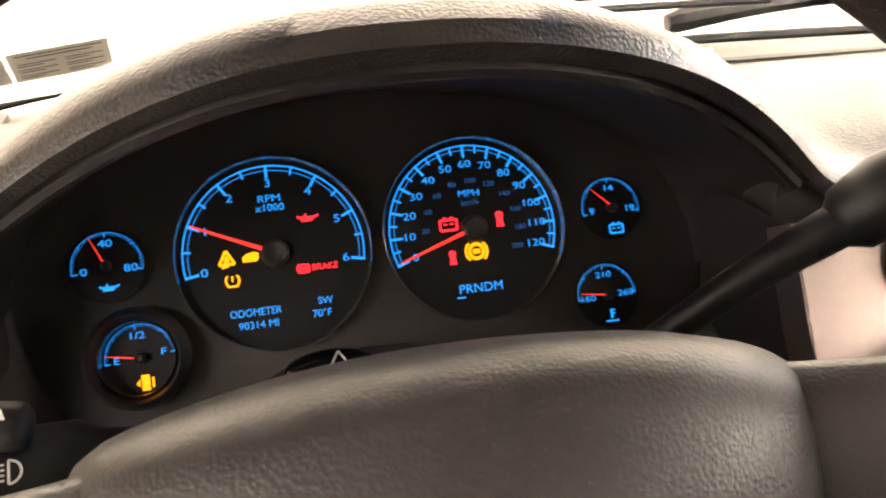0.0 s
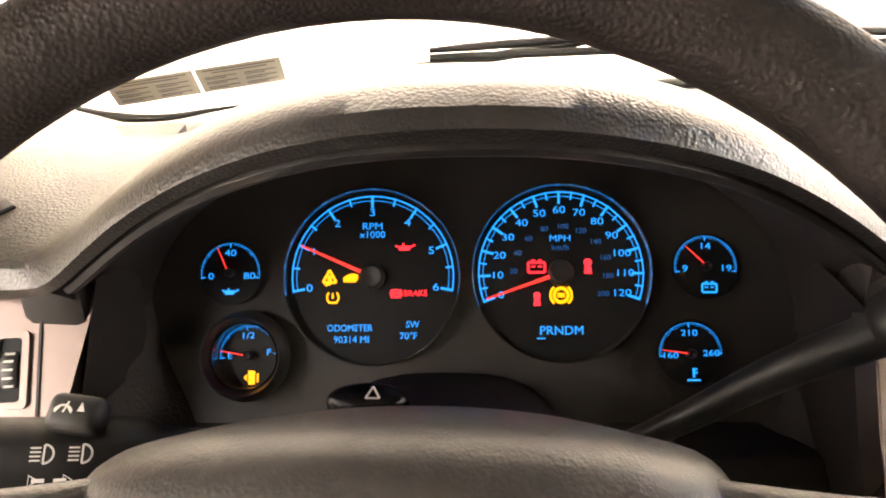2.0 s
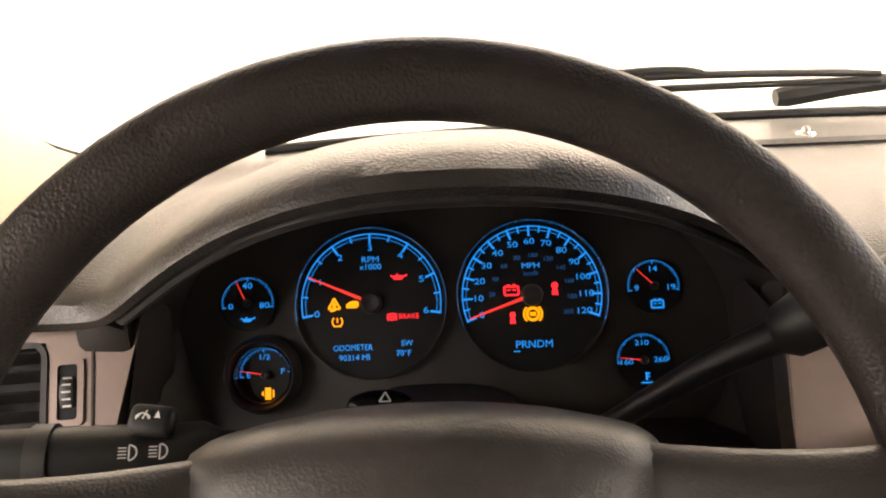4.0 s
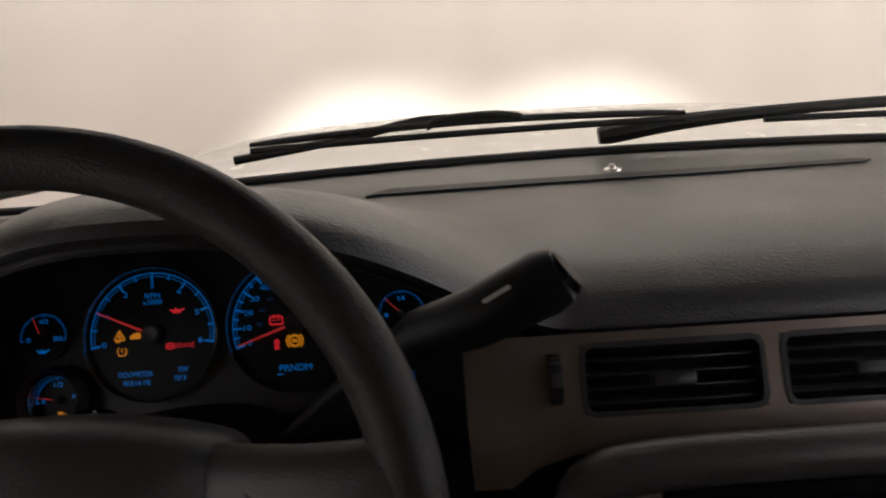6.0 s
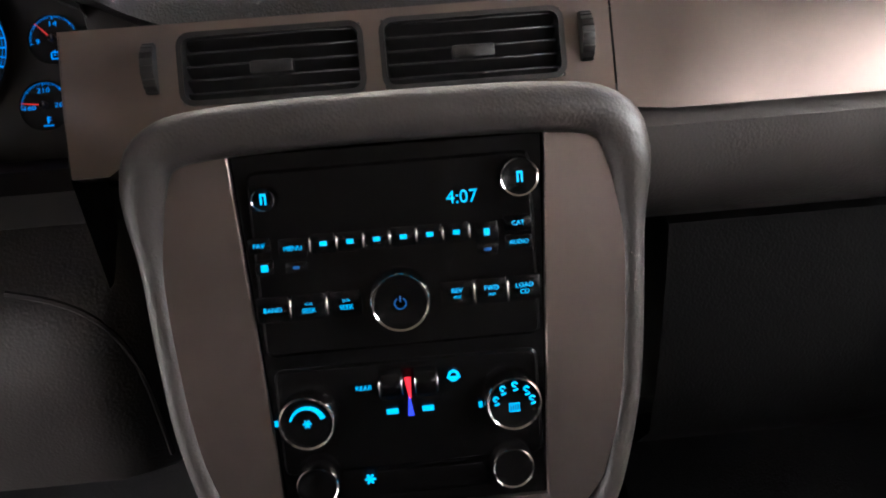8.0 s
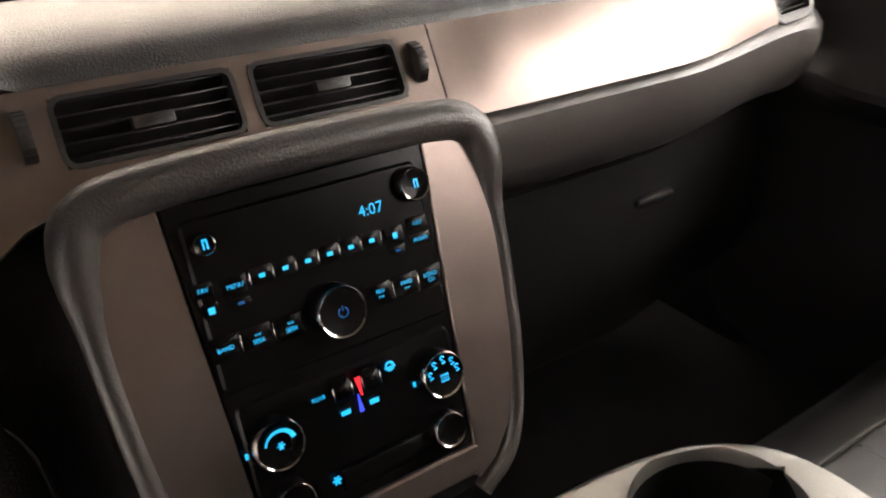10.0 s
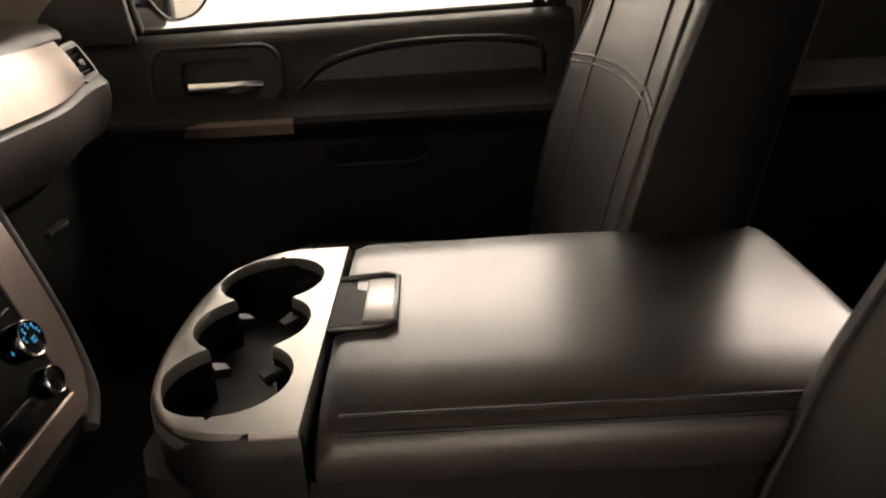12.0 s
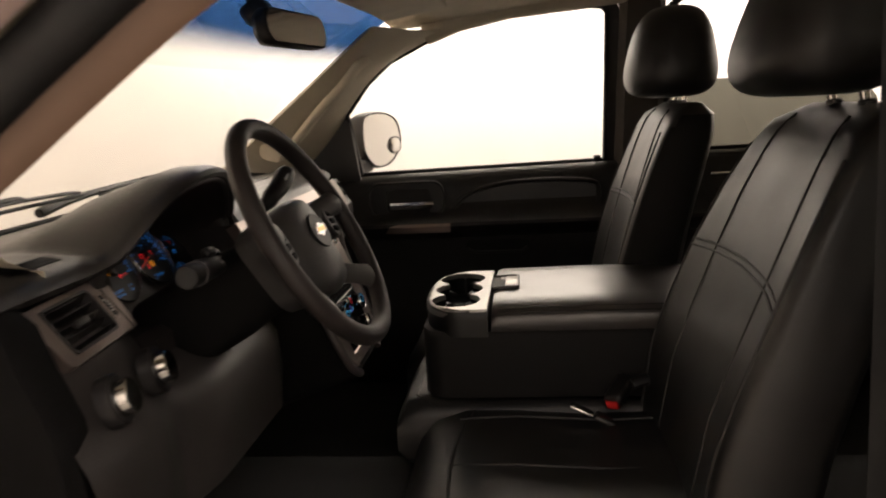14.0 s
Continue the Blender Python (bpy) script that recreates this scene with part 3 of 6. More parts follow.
# driver side: satin panel with vent, lower panel, light switches
LS = basis((-0.256, 0.362, 1.331), (1, 0.09, 0), (0, 0.60, 0.80))
side_bezel = bm_new()
for pts in ([(-0.125, 0.0355), (0.0695, 0.0355), (0.068, 0.028), (-0.115, 0.028)],
            [(-0.125, 0.0355), (-0.092, 0.028), (-0.092, -0.032), (-0.115, -0.040)],
            [(0.015, 0.028), (0.068, 0.028), (0.054, -0.032), (0.015, -0.032)],
            [(-0.115, -0.032), (0.054, -0.032), (0.052, -0.042), (-0.108, -0.042)]):
    add_prism(side_bezel, LS, pts, -0.02, 0.0)
part("side_bezel", side_bezel, TRIM, dash, "satin warm-grey metal bezel round the side vent")
vent_slats(-0.092, 0.015, -0.031, 0.0275, LS, dash, "end vents", 5)
thumb = part("vent_thumbwheel", lathe(LS @ Matrix.Translation((0.0285, -0.002, -0.0135)) @ pose(0, 0, 0, 0, 90), [(0.0001, -0.0042), (0.0165, -0.0042), (0.017, -0.0035), (0.017, 0.0035), (0.0165, 0.0042), (0.0001, 0.0042)], 28), BLACK, dash, "ribbed black thumbwheel beside the vent")
ribs = bm_new()
for k in range(7):
    add_box(ribs, LS @ Matrix.Translation((0.0285, -0.002, -0.0135)) @ pose(0, 0, 0, -42 + 14 * k) @ Matrix.Translation((0, 0, 0.0171)), 0.0050, 0.0010, 0.0010)
part("rib", ribs, ICON, thumb, "pale rib marks")
part("thumbwheel_slot", prism(LS, round_rect(0.0115, 0.032, 0.002, 3, 0.0285, -0.002), -0.004, 0.0006), FACE, dash)
part("thumbwheel_frame", frame_plate(LS, round_rect(0.0185, 0.039, 0.003, 3, 0.0285, -0.002), round_rect(0.0115, 0.032, 0.002, 3, 0.0285, -0.002), -0.004, 0.0022), TRIM, dash, "raised satin frame of the thumbwheel")
part("bezel_joint", box(0.0425, -0.003, 0.0, 0.0014, 0.077, 0.002, 0, 2, LS), RECESS, dash)
rows = []
for x in np.linspace(-0.42, 0.24, 34):
    mid = 1 - smooth01(0.16, 0.215, abs(x - 0.005))
    out = 0.045 * smooth01(0.10, 0.30, -x)
    top = [(0.47, 1.362), (0.41 - out, 1.314), (0.375 - out, 1.288)]
    low = [(0.46, 1.262), (0.40, 1.252), (0.370, 1.245)]
    kn = 0.042 * smooth01(-0.22, -0.10, x) * (1 - smooth01(0.17, 0.215, x))
    rows.append([Vector((x, a[0] + (b[0] - a[0]) * mid, a[1] + (b[1] - a[1]) * mid)) for a, b in zip(top, low)] +
                [Vector((x, y - out - kn * g, z)) for y, z, g in ((0.352, 1.228, 0), (0.345, 1.212, 0.4), (0.338, 1.198, 0.8), (0.333, 1.175, 1), (0.328, 1.12, 1), (0.335, 1.04, 1), (0.37, 1.0, 0.6), (0.5, 0.98, 0))])
part("lower_panel", loft(rows), KNEE, dash, "grained vinyl knee panel below the instruments")
part("panel_seam", tube(spline([(0.120, 0.303, 1.207), (0.150, 0.299, 1.200), (0.172, 0.298, 1.186), (0.187, 0.300, 1.160), (0.194, 0.303, 1.12), (0.196, 0.306, 1.05)], 5), 0.0022, 6), RECESS, dash, "curved seam at the edge of the knee panel")
part("demister_vent", prism(basis((-0.262, 0.620, dash_z(-0.262, 0.62) + 0.0005), (1, 0.1, 0), (0, 1, 0)), round_rect(0.080, 0.040, 0.006, 3), -0.004, 0.0015), BLACK, dash, "small black demister vent on the dash top")
for x, y in ((-0.335, 0.303), (-0.238, 0.305)):
    k = basis((x, y, 1.250), (1, 0.2, 0), (0, 0.3, 0.95))
    part("switch_bezel", lathe(k, [(0.030, -0.012), (0.030, 0.004), (0.027, 0.006), (0.022, 0.004), (0.0001, 0.004)], 28), BLACK, dash)
    part("switch_knob", lathe(k, [(0.021, 0.0), (0.020, 0.018), (0.018, 0.020), (0.0001, 0.020)], 28), CHROME, dash, "chrome-edged light switch knob")
# closed end of the dash beside the driver doorway
rows = []
for z, y0, x in ((1.384, 0.42, -0.425), (1.372, 0.375, -0.432), (1.350, 0.345, -0.436), (1.30, 0.325, -0.440), (1.25, 0.305, -0.440), (1.18, 0.300, -0.435), (1.08, 0.31, -0.430), (0.98, 0.35, -0.425), (0.80, 0.45, -0.42)):
    rows.append([Vector((x + 0.055, y0 + 0.006, z)), Vector((x + 0.02, y0 + 0.002, z)), Vector((x + 0.004, y0 + 0.012, z)), Vector((x, y0 + 0.035, z)), Vector((x - 0.004, 0.52, z)), Vector((x - 0.004, 0.66, min(z, 1.34)))])
part("end_cap", loft(rows), VINYL_SHADED, dash, "rounded dark end of the dashboard")

# ---- instrument cluster ----
CM = basis((-0.0005, 0.445, 1.338), (1, 0, 0), (0, 0.5, 0.866)) @ Matrix.Scale(0.962, 4)
cluster = thing("instrument_cluster", (0, 0.446, 1.25), "black instrument cluster with six blue-lit dials in the dash", "instruments")

# back panel and the tunnel from the brow down to it
outline = []
for k in range(41):
    a = math.pi * k / 40
    outline.append((0.198 * math.cos(a), -0.035 + 0.125 * math.sin(a) ** 0.75))
for u in np.linspace(-0.185, 0.185, 15):
    outline.append((u, -0.088 + 0.02 * (1 - (u / 0.185) ** 2) * 0))
part("face_panel", prism(CM, outline, -0.030, -0.0125), RECESS, cluster, "matt black panel round the dials")
front = []
for k in range(41):
    x = 0.196 * math.cos(math.pi * k / 40)
    y, z = dash_profile(x)[1]
    front.append(Vector((x, y, z)))
back = [CM @ Vector((u, v, -0.0125)) for u, v in outline[:41]]
part("tunnel", loft([front, [a.lerp(b, 0.35) + Vector((0, 0, 0.004)) for a, b in zip(front, back)], [a.lerp(b, 0.7) + Vector((0, 0, 0.002)) for a, b in zip(front, back)], back]), RECESS, cluster, "matt black tunnel under the brow")
# floor ledge in front of the dials, down to the column
part("ledge", loft([[Vector((x, y, z)) for y, z in ((0.425, 1.256), (0.40, 1.260), (0.372, 1.266), (0.356, 1.255), (0.352, 1.20))] for x in np.linspace(-0.2, 0.2, 12)]), RECESS, cluster, "black ledge below the dials")
for s in (-1, 1):
    edge = ((-0.1840, 0.384, 1.370), (-0.203, 0.357, 1.282), (-0.205, 0.345, 1.20)) if s < 0 else ((0.184, 0.351, 1.363), (0.184, 0.306, 1.284), (0.186, 0.31, 1.20))
    inner = ((s * 0.188, 0.44, 1.355), (s * 0.188, 0.42, 1.25), (s * 0.188, 0.40, 1.20))
    part("side_wall", loft([[Vector(a).lerp(Vector(b), t) for t in (0.0, 0.3, 0.65, 1.0)] for a, b in zip(edge, inner)]), RECESS, cluster)


def polar(r, a):
    return r * math.cos(radians(a)), r * math.sin(radians(a))


def dial(name, u, v, r, ring, marks, minors, words, a_start, a_end, needle, num_r, num_size, label, sunk=0.006, cup=False):
    """A round gauge: face, chrome ring, lit scale, numerals, red needle and hub."""
    m = CM @ Matrix.Translation((u, v, -0.002))
    d = part(name, lathe(m, [(0.0001, -sunk), (r, -sunk), (r * 1.02, -sunk + 0.001)], 56), FACE, cluster, label)
    if cup:
        part("well", lathe(m, [(r * 1.0, -sunk), (r * 1.12, 0.006), (r * 1.2, 0.010), (r * 1.34, 0.006), (r * 1.42, -0.002)], 48), BLACK, d)
    if ring:
        part("chrome_ring", lathe(m, [(r * 0.998, -sunk), (r * 0.998, 0.0004), (r * 1.008, 0.0020), (r * 1.019, 0.0012), (r * 1.026, -sunk)], 72), RING, d, "thin chrome ring")
    f = m @ Matrix.Translation((0, 0, -sunk))
    sc = bm_new()
    add_arc(sc, f, r * 0.935, a_start, a_end, r * 0.016)
    add_arc(sc, f, r * 0.885, a_start, a_end, r * 0.007)
    n = marks * minors
    for k in range(n + 1):
        a = a_start + (a_end - a_start) * k / n
        big = k % minors == 0
        x0, y0 = polar(r * (0.80 if big else 0.85), a)
        x1, y1 = polar(r * 0.945, a)
        add_bar(sc, f, x0, y0, x1, y1, r * (0.027 if big else 0.020), 0.0008)
    part("scale", sc, BLUE, d, "blue-lit scale")
    num = bm_new()
    for k, wd in words:
        a = a_start + (a_end - a_start) * k
        x, y = polar(num_r, a)
        add_text(num, f @ Matrix.Translation((x, y, 0.0004)), wd, num_size * 0.92, widen=1.32)
    part("dial_print", num, BLUE, d, "blue-lit numerals")
    if needle is not None:
        nd = bm_new()
        x0, y0 = polar(r * 0.14, needle)
        x1, y1 = polar(r * 0.90, needle)
        add_tube(nd, [f @ Vector((x0, y0, 0.005)), f @ Vector((x1, y1, 0.004))], [r * 0.022, r * 0.010], 6)
        part("needle", nd, NEEDLE, d, "red needle")
        part("hub", lathe(f, [(r * 0.15, 0.001), (r * 0.145, 0.005), (r * 0.11, 0.007), (r * 0.05, 0.0065), (0.0001, 0.0062)], 28), BLACK, d)
    return d, f


tach, TF = dial("tachometer", -0.0570, 0.0008, 0.0531, True, 6, 4 // 2, [(k / 6, str(k)) for k in range(7)], 190, -10, 156, 0.0395, 0.0070, "round rev counter with chrome ring and red needle")
speedo, SF = dial("speedometer", 0.0578, 0.002, 0.0531, True, 12, 2, [(k / 12, str(10 * k)) for k in range(13)], 200, -19, 199, 0.0385, 0.0066, "round speedometer with chrome ring and red needle")
oil, OF = dial("oil_gauge", -0.1455, 0.004, 0.0195, False, 2, 2, [(0.0, "0"), (0.5, "40"), (1.0, "80")], 190, -10, 115, 0.0122, 0.0062, "small oil pressure gauge")
fuel, FF = dial("fuel_gauge", -0.134, -0.047, 0.0195, True, 2, 2, [(0.02, "E"), (0.5, "1/2"), (0.98, "F")], 185, 5, 170, 0.0122, 0.0058, "small fuel gauge in a round cup", 0.010, True)
volt, VF = dial("volt_gauge", 0.1445, 0.005, 0.0195, False, 2, 2, [(0.02, "9"), (0.5, "14"), (0.98, "19")], 190, -10, 135, 0.0122, 0.0060, "small battery voltage gauge")
temp, MF = dial("temperature_gauge", 0.134, -0.047, 0.0195, False, 2, 2, [(0.0, "160"), (0.5, "210"), (1.0, "260")], 185, 0, 172, 0.0122, 0.0056, "small coolant temperature gauge")
# words on the dials
w = bm_new()
add_text(w, TF @ Matrix.Translation((0, 0.031, 0)), "RPM", 0.0058, widen=1.2)
add_text(w, TF @ Matrix.Translation((0, 0.0258, 0)), "x1000", 0.0058, widen=1.1)
part("unit_text", w, BLUE, tach)
w = bm_new()
add_text(w, SF @ Matrix.Translation((0, 0.021, 0)), "MPH", 0.0056, widen=1.2)
part("unit_text", w, BLUE, speedo)
w = bm_new()
add_text(w, SF @ Matrix.Translation((0, 0.0155, 0)), "km/h", 0.0048, widen=1.1)
for k in range(1, 11):
    x, y = polar(0.0285, 200 - 219 * k * 20 / 1.609 / 120)
    add_text(w, SF @ Matrix.Translation((x, y, 0)), str(20 * k), 0.0042, widen=1.15)
part("metric_print", w, BLUE_SOFT, speedo, "faint inner numerals")
w = bm_new()
add_text(w, TF @ Matrix.Translation((-0.014, -0.0315, 0)), "ODOMETER", 0.0058, widen=0.9)
add_text(w, TF @ Matrix.Translation((-0.013, -0.0385, 0)), "90314 MI", 0.0058, widen=1.0)
add_text(w, TF @ Matrix.Translation((0.0245, -0.0295, 0)), "SW", 0.0056, widen=1.0)
add_text(w, TF @ Matrix.Translation((0.022, -0.0365, 0)), "70°F", 0.0058, widen=1.0)
part("display_text", w, BLUE, tach, "blue odometer display")
w = bm_new()
add_text(w, SF @ Matrix.Translation((0.0, -0.035, 0)), "PRNDM", 0.0075, widen=1.05)
add_bar(w, SF, -0.015, -0.0395, -0.010, -0.0395, 0.0008)
part("gear_text", w, BLUE, speedo, "blue gear display")
# warning lights
def lamp_shape(f, u, v, kind, s):
    b = bm_new()
    t = f @ Matrix.Translation((u, v, 0.0002))
    if kind == "triangle":
        for a, c in (((-s, -s * 0.8), (0, s)), ((0, s), (s, -s * 0.8)), ((s, -s * 0.8), (-s, -s * 0.8))):
            add_bar(b, t, *a, *c, s * 0.35)
        add_poly(b, t, [(-s * 0.3, -s * 0.6), (s * 0.3, -s * 0.6), (s * 0.3, 0), (0, s * 0.4), (-s * 0.3, 0)])
        add_bar(b, t, -s * 0.7, -s * 1.2, s * 0.2, -s * 1.0, s * 0.3)
    elif kind == "engine":
        add_poly(b, t, [(-s, -s * 0.5), (s * 0.7, -s * 0.5), (s, -s * 0.1), (s, s * 0.5), (s * 0.4, s * 0.7), (-s * 0.5, s * 0.5), (-s, s * 0.1)])
    elif kind == "tyre":
        add_arc(b, t, s, 130, 410 - 180 + 0, s * 0.3)
        add_arc(b, t, s, -50, 50, s * 0.3)
        add_bar(b, t, 0, -s * 0.2, 0, s * 0.7, s * 0.3)
        add_bar(b, t, -s * 0.8, -s * 0.9, s * 0.8, -s * 0.9, s * 0.3)
    elif kind == "can":
        add_poly(b, t, [(-s * 0.7, -s * 0.3), (s * 0.5, -s * 0.3), (s * 0.7, s * 0.25), (-s * 0.7, s * 0.25)])
        add_bar(b, t, s * 0.5, 0, s * 1.2, s * 0.35, s * 0.22)
        add_bar(b, t, -s * 1.1, s * 0.3, -s * 0.6, 0, s * 0.22)
        add_bar(b, t, -s * 0.2, s * 0.25, -s * 0.2, s * 0.55, s * 0.2)
    elif kind == "battery":
        for a, c in (((-s, -s * 0.7), (s, -s * 0.7)), ((s, -s * 0.7), (s, s * 0.5)), ((s, s * 0.5), (-s, s * 0.5)), ((-s, s * 0.5), (-s, -s * 0.7))):
            add_bar(b, t, *a, *c, s * 0.28)
        add_bar(b, t, -s * 0.6, s * 0.7, -s * 0.2, s * 0.7, s * 0.3)
        add_bar(b, t, s * 0.2, s * 0.7, s * 0.6, s * 0.7, s * 0.3)
        add_bar(b, t, -s * 0.65, 0, -s * 0.15, 0, s * 0.2)
        add_bar(b, t, s * 0.15, 0, s * 0.65, 0, s * 0.2)
    elif kind == "disc":
        add_arc(b, t, s * 0.75, 0, 360, s * 0.35)
        add_bar(b, t, -s * 0.4, 0, s * 0.4, 0, s * 0.5)
        add_arc(b, t, s * 1.15, 130, 230, s * 0.25)
        add_arc(b, t, s * 1.15, -50, 50, s * 0.25)
    elif kind == "belt":
        add_arc(b, t, s * 0.3, 0, 360, s * 0.6, cy=s * 0.8)
        add_poly(b, t, [(-s * 0.6, -s * 0.9), (s * 0.6, -s * 0.9), (s * 0.4, s * 0.4), (-s * 0.4, s * 0.4)])
    elif kind == "pump":
        add_poly(b, t, [(-s * 0.6, -s), (s * 0.4, -s), (s * 0.4, s), (-s * 0.6, s)])
        add_bar(b, t, s * 0.8, -s * 0.7, s * 0.8, s * 0.6, s * 0.28)
        add_poly(b, t, [(-s * 1.3, 0), (-s * 0.8, s * 0.5), (-s * 0.8, -s * 0.5)])
    elif kind == "thermo":
        add_bar(b, t, 0, -s * 0.4, 0, s, s * 0.35)
        add_bar(b, t, -s, -s * 0.8, s, -s * 0.8, s * 0.25)
        add_bar(b, t, 0, s * 0.8, s * 0.6, s * 0.8, s * 0.22)
        add_bar(b, t, 0, s * 0.3, s * 0.6, s * 0.3, s * 0.22)
    return b


for f, par, u, v, kd, s, mt in ((TF, tach, -0.0265, 0.0, "triangle", 0.0042, AMBER), (TF, tach, -0.0135, -0.001, "engine", 0.0045, AMBER), (TF, tach, -0.0245, -0.0125, "tyre", 0.0036, AMBER),
                                (TF, tach, 0.020, 0.0175, "can", 0.0052, REDLIT), (SF, speedo, -0.0145, 0.004, "battery", 0.0050, REDLIT), (SF, speedo, 0.0, -0.0135, "disc", 0.0056, AMBER),
                                (SF, speedo, -0.0145, -0.0165, "belt", 0.0036, REDLIT), (SF, speedo, 0.0165, 0.003, "belt", 0.0040, REDLIT), (FF, fuel, 0.002, -0.0135, "pump", 0.0042, AMBER),
                                (OF, oil, 0.0, -0.012, "can", 0.0045, BLUE), (VF, volt, 0.002, -0.0125, "battery", 0.0042, BLUE), (MF, temp, 0.0015, -0.0125, "thermo", 0.0040, BLUE)):
    part("warning_light", lamp_shape(f, u, v, kd, s), mt, par)
b = lamp_shape(TF, 0.0145, -0.0105, "disc", 0.0030)
add_text(b, TF @ Matrix.Translation((0.0265, -0.0105, 0.0004)), "BRAKE", 0.0052, widen=0.95)
part("warning_light", b, REDLIT, tach, "red brake warning")

# ---- centre stack ----
SM = basis((0.385, 0.241, 1.216), (1, 0, 0), (0, 0.35, 0.937)) @ Matrix.Scale(0.96, 4)
stack = thing("centre_stack", (CX, 0.2, 1.0), "centre stack with black radio and climate panel between satin side panels", "centre stack")
body_out = [(-0.106, -0.175), (-0.136, -0.12), (-0.148, -0.05), (-0.154, 0.07), (-0.145, 0.103), (-0.11, 0.112), (0.11, 0.112), (0.145, 0.103), (0.154, 0.07), (0.148, -0.05), (0.136, -0.12), (0.106, -0.175), (0.085, -0.19), (-0.085, -0.19)]
part("housing", prism(SM, body_out, -0.20, -0.006, 0.01), VINYL_SHADED, stack, "dark vinyl housing of the stack")
half_path = [(0.088, -0.184), (0.123, -0.156), (0.1425, -0.09), (0.1495, -0.02), (0.1515, 0.04), (0.1500, 0.080), (0.138, 0.104), (0.10, 0.112)]
path = [(-u, v) for u, v in half_path] + [(0.0, 0.114)] + half_path[::-1]
arch = spline([(u, v, 0.002 - 0.005 * (1 - smooth01(0.02, 0.10, v))) for u, v in path], 6)
part("surround", tube([SM @ p for p in arch], [0.0080 + 0.0070 * smooth01(0.02, 0.10, p.y) for p in arch], 16), ROLL, stack, "grained vinyl arch round the panel")
for s in (-1, 1):
    o = [(0.098, 0.099), (0.124, 0.098), (0.137, 0.094), (0.144, 0.083), (0.1465, 0.06), (0.1465, 0.0), (0.1450, -0.05), (0.139, -0.09), (0.124, -0.135), (0.104, -0.160), (0.085, -0.170), (0.088, -0.10)]
    part("side_panel", prism(SM, [(s * u, v) for u, v in o], -0.01, 0.0030, 0.0008), TRIM, stack, "satin warm-grey metal side panel")
part("lower_panel", prism(SM, [(-0.088, -0.142), (0.088, -0.142), (0.085, -0.166), (-0.085, -0.166)], -0.01, 0.004, 0.002), TRIM, stack)
part("control_panel", prism(SM, [(-0.097, 0.098), (0.097, 0.098), (0.0865, -0.141), (-0.0865, -0.141)], -0.01, 0.002, 0.002), GLOSS, stack, "glossy black radio and climate panel")
radio = part("radio_face", prism(SM, round_rect(0.176, 0.118, 0.006, 3, 0, 0.028), 0.0, 0.005, 0.002), GLOSS, stack, "black radio face")
part("display", prism(SM, round_rect(0.122, 0.036, 0.004, 3, 0.004, 0.062), 0.004, 0.0056), GLOSS, radio, "dark radio display window")
t = bm_new()
add_text(t, SM @ Matrix.Translation((0.0435, 0.061, 0.0058)), "4:07", 0.0115, widen=1.0)
part("clock_text", t, CYAN, radio, "blue clock digits")


def knob(u, v, r, h, parent, label, face=None):
    m = SM @ Matrix.Translation((u, v, 0.002))
    k = part("knob", lathe(m, [(r * 1.02, 0.0), (r * 0.97, h - 0.002), (r * 0.9, h), (r * 0.75, h - 0.0008), (0.0001, h - 0.0008)], 40), GLOSS, parent, label)
    part("knob_ring", lathe(m, [(r * 0.995, h - 0.004), (r * 0.99, h - 0.001), (r * 0.93, h + 0.0007), (r * 0.87, h + 0.0002)], 44), CHROME, k, "chrome rim")
    return k, m @ Matrix.Translation((0, 0, h))


k, f = knob(0.0, 0.0, 0.0190, 0.016, radio, "large volume knob with chrome rim")
b = bm_new()
add_arc(b, f, 0.0035, 120, 420, 0.0009)
add_bar(b, f, 0, 0.001, 0, 0.0048, 0.0009)
part("power_mark", b, BLUE_SOFT, k)
for u, v, r in ((0.079, 0.071, 0.0125), (-0.077, 0.070, 0.0075)):
    k, f = knob(u, v, r, 0.012, radio, "small round radio knob")
    b = bm_new()
    add_bar(b, f, -0.001, -0.003, -0.001, 0.003, 0.0012)
    add_bar(b, f, 0.0015, -0.003, 0.0015, 0.003, 0.0012)
    add_bar(b, f, -0.0015, 0.003, 0.002, 0.003, 0.0014)
    part("knob_mark", b, CYAN, k)


def key(u, v, w, h, parent, words=None, size=0.004, bar=None, mat=None):
    kk = part("button", box(0, 0, 0, w, h, 0.005, 0.0012, 2, SM @ Matrix.Translation((u, v, 0.0036))), GLOSS, parent)
    b = bm_new()
    f = SM @ Matrix.Translation((u, v, 0.0063))
    if words:
        for i, wd in enumerate(words):
            add_text(b, f @ Matrix.Translation((0, ((len(words) - 1) / 2 - i) * size * 1.0, 0)), wd, size, widen=1.0)
    if bar:
        add_poly(b, f, [(-bar[0], -bar[1]), (bar[0], -bar[1]), (bar[0], bar[1]), (-bar[0], bar[1])])
    part("button_mark", b, mat or CYAN, kk)
    return kk


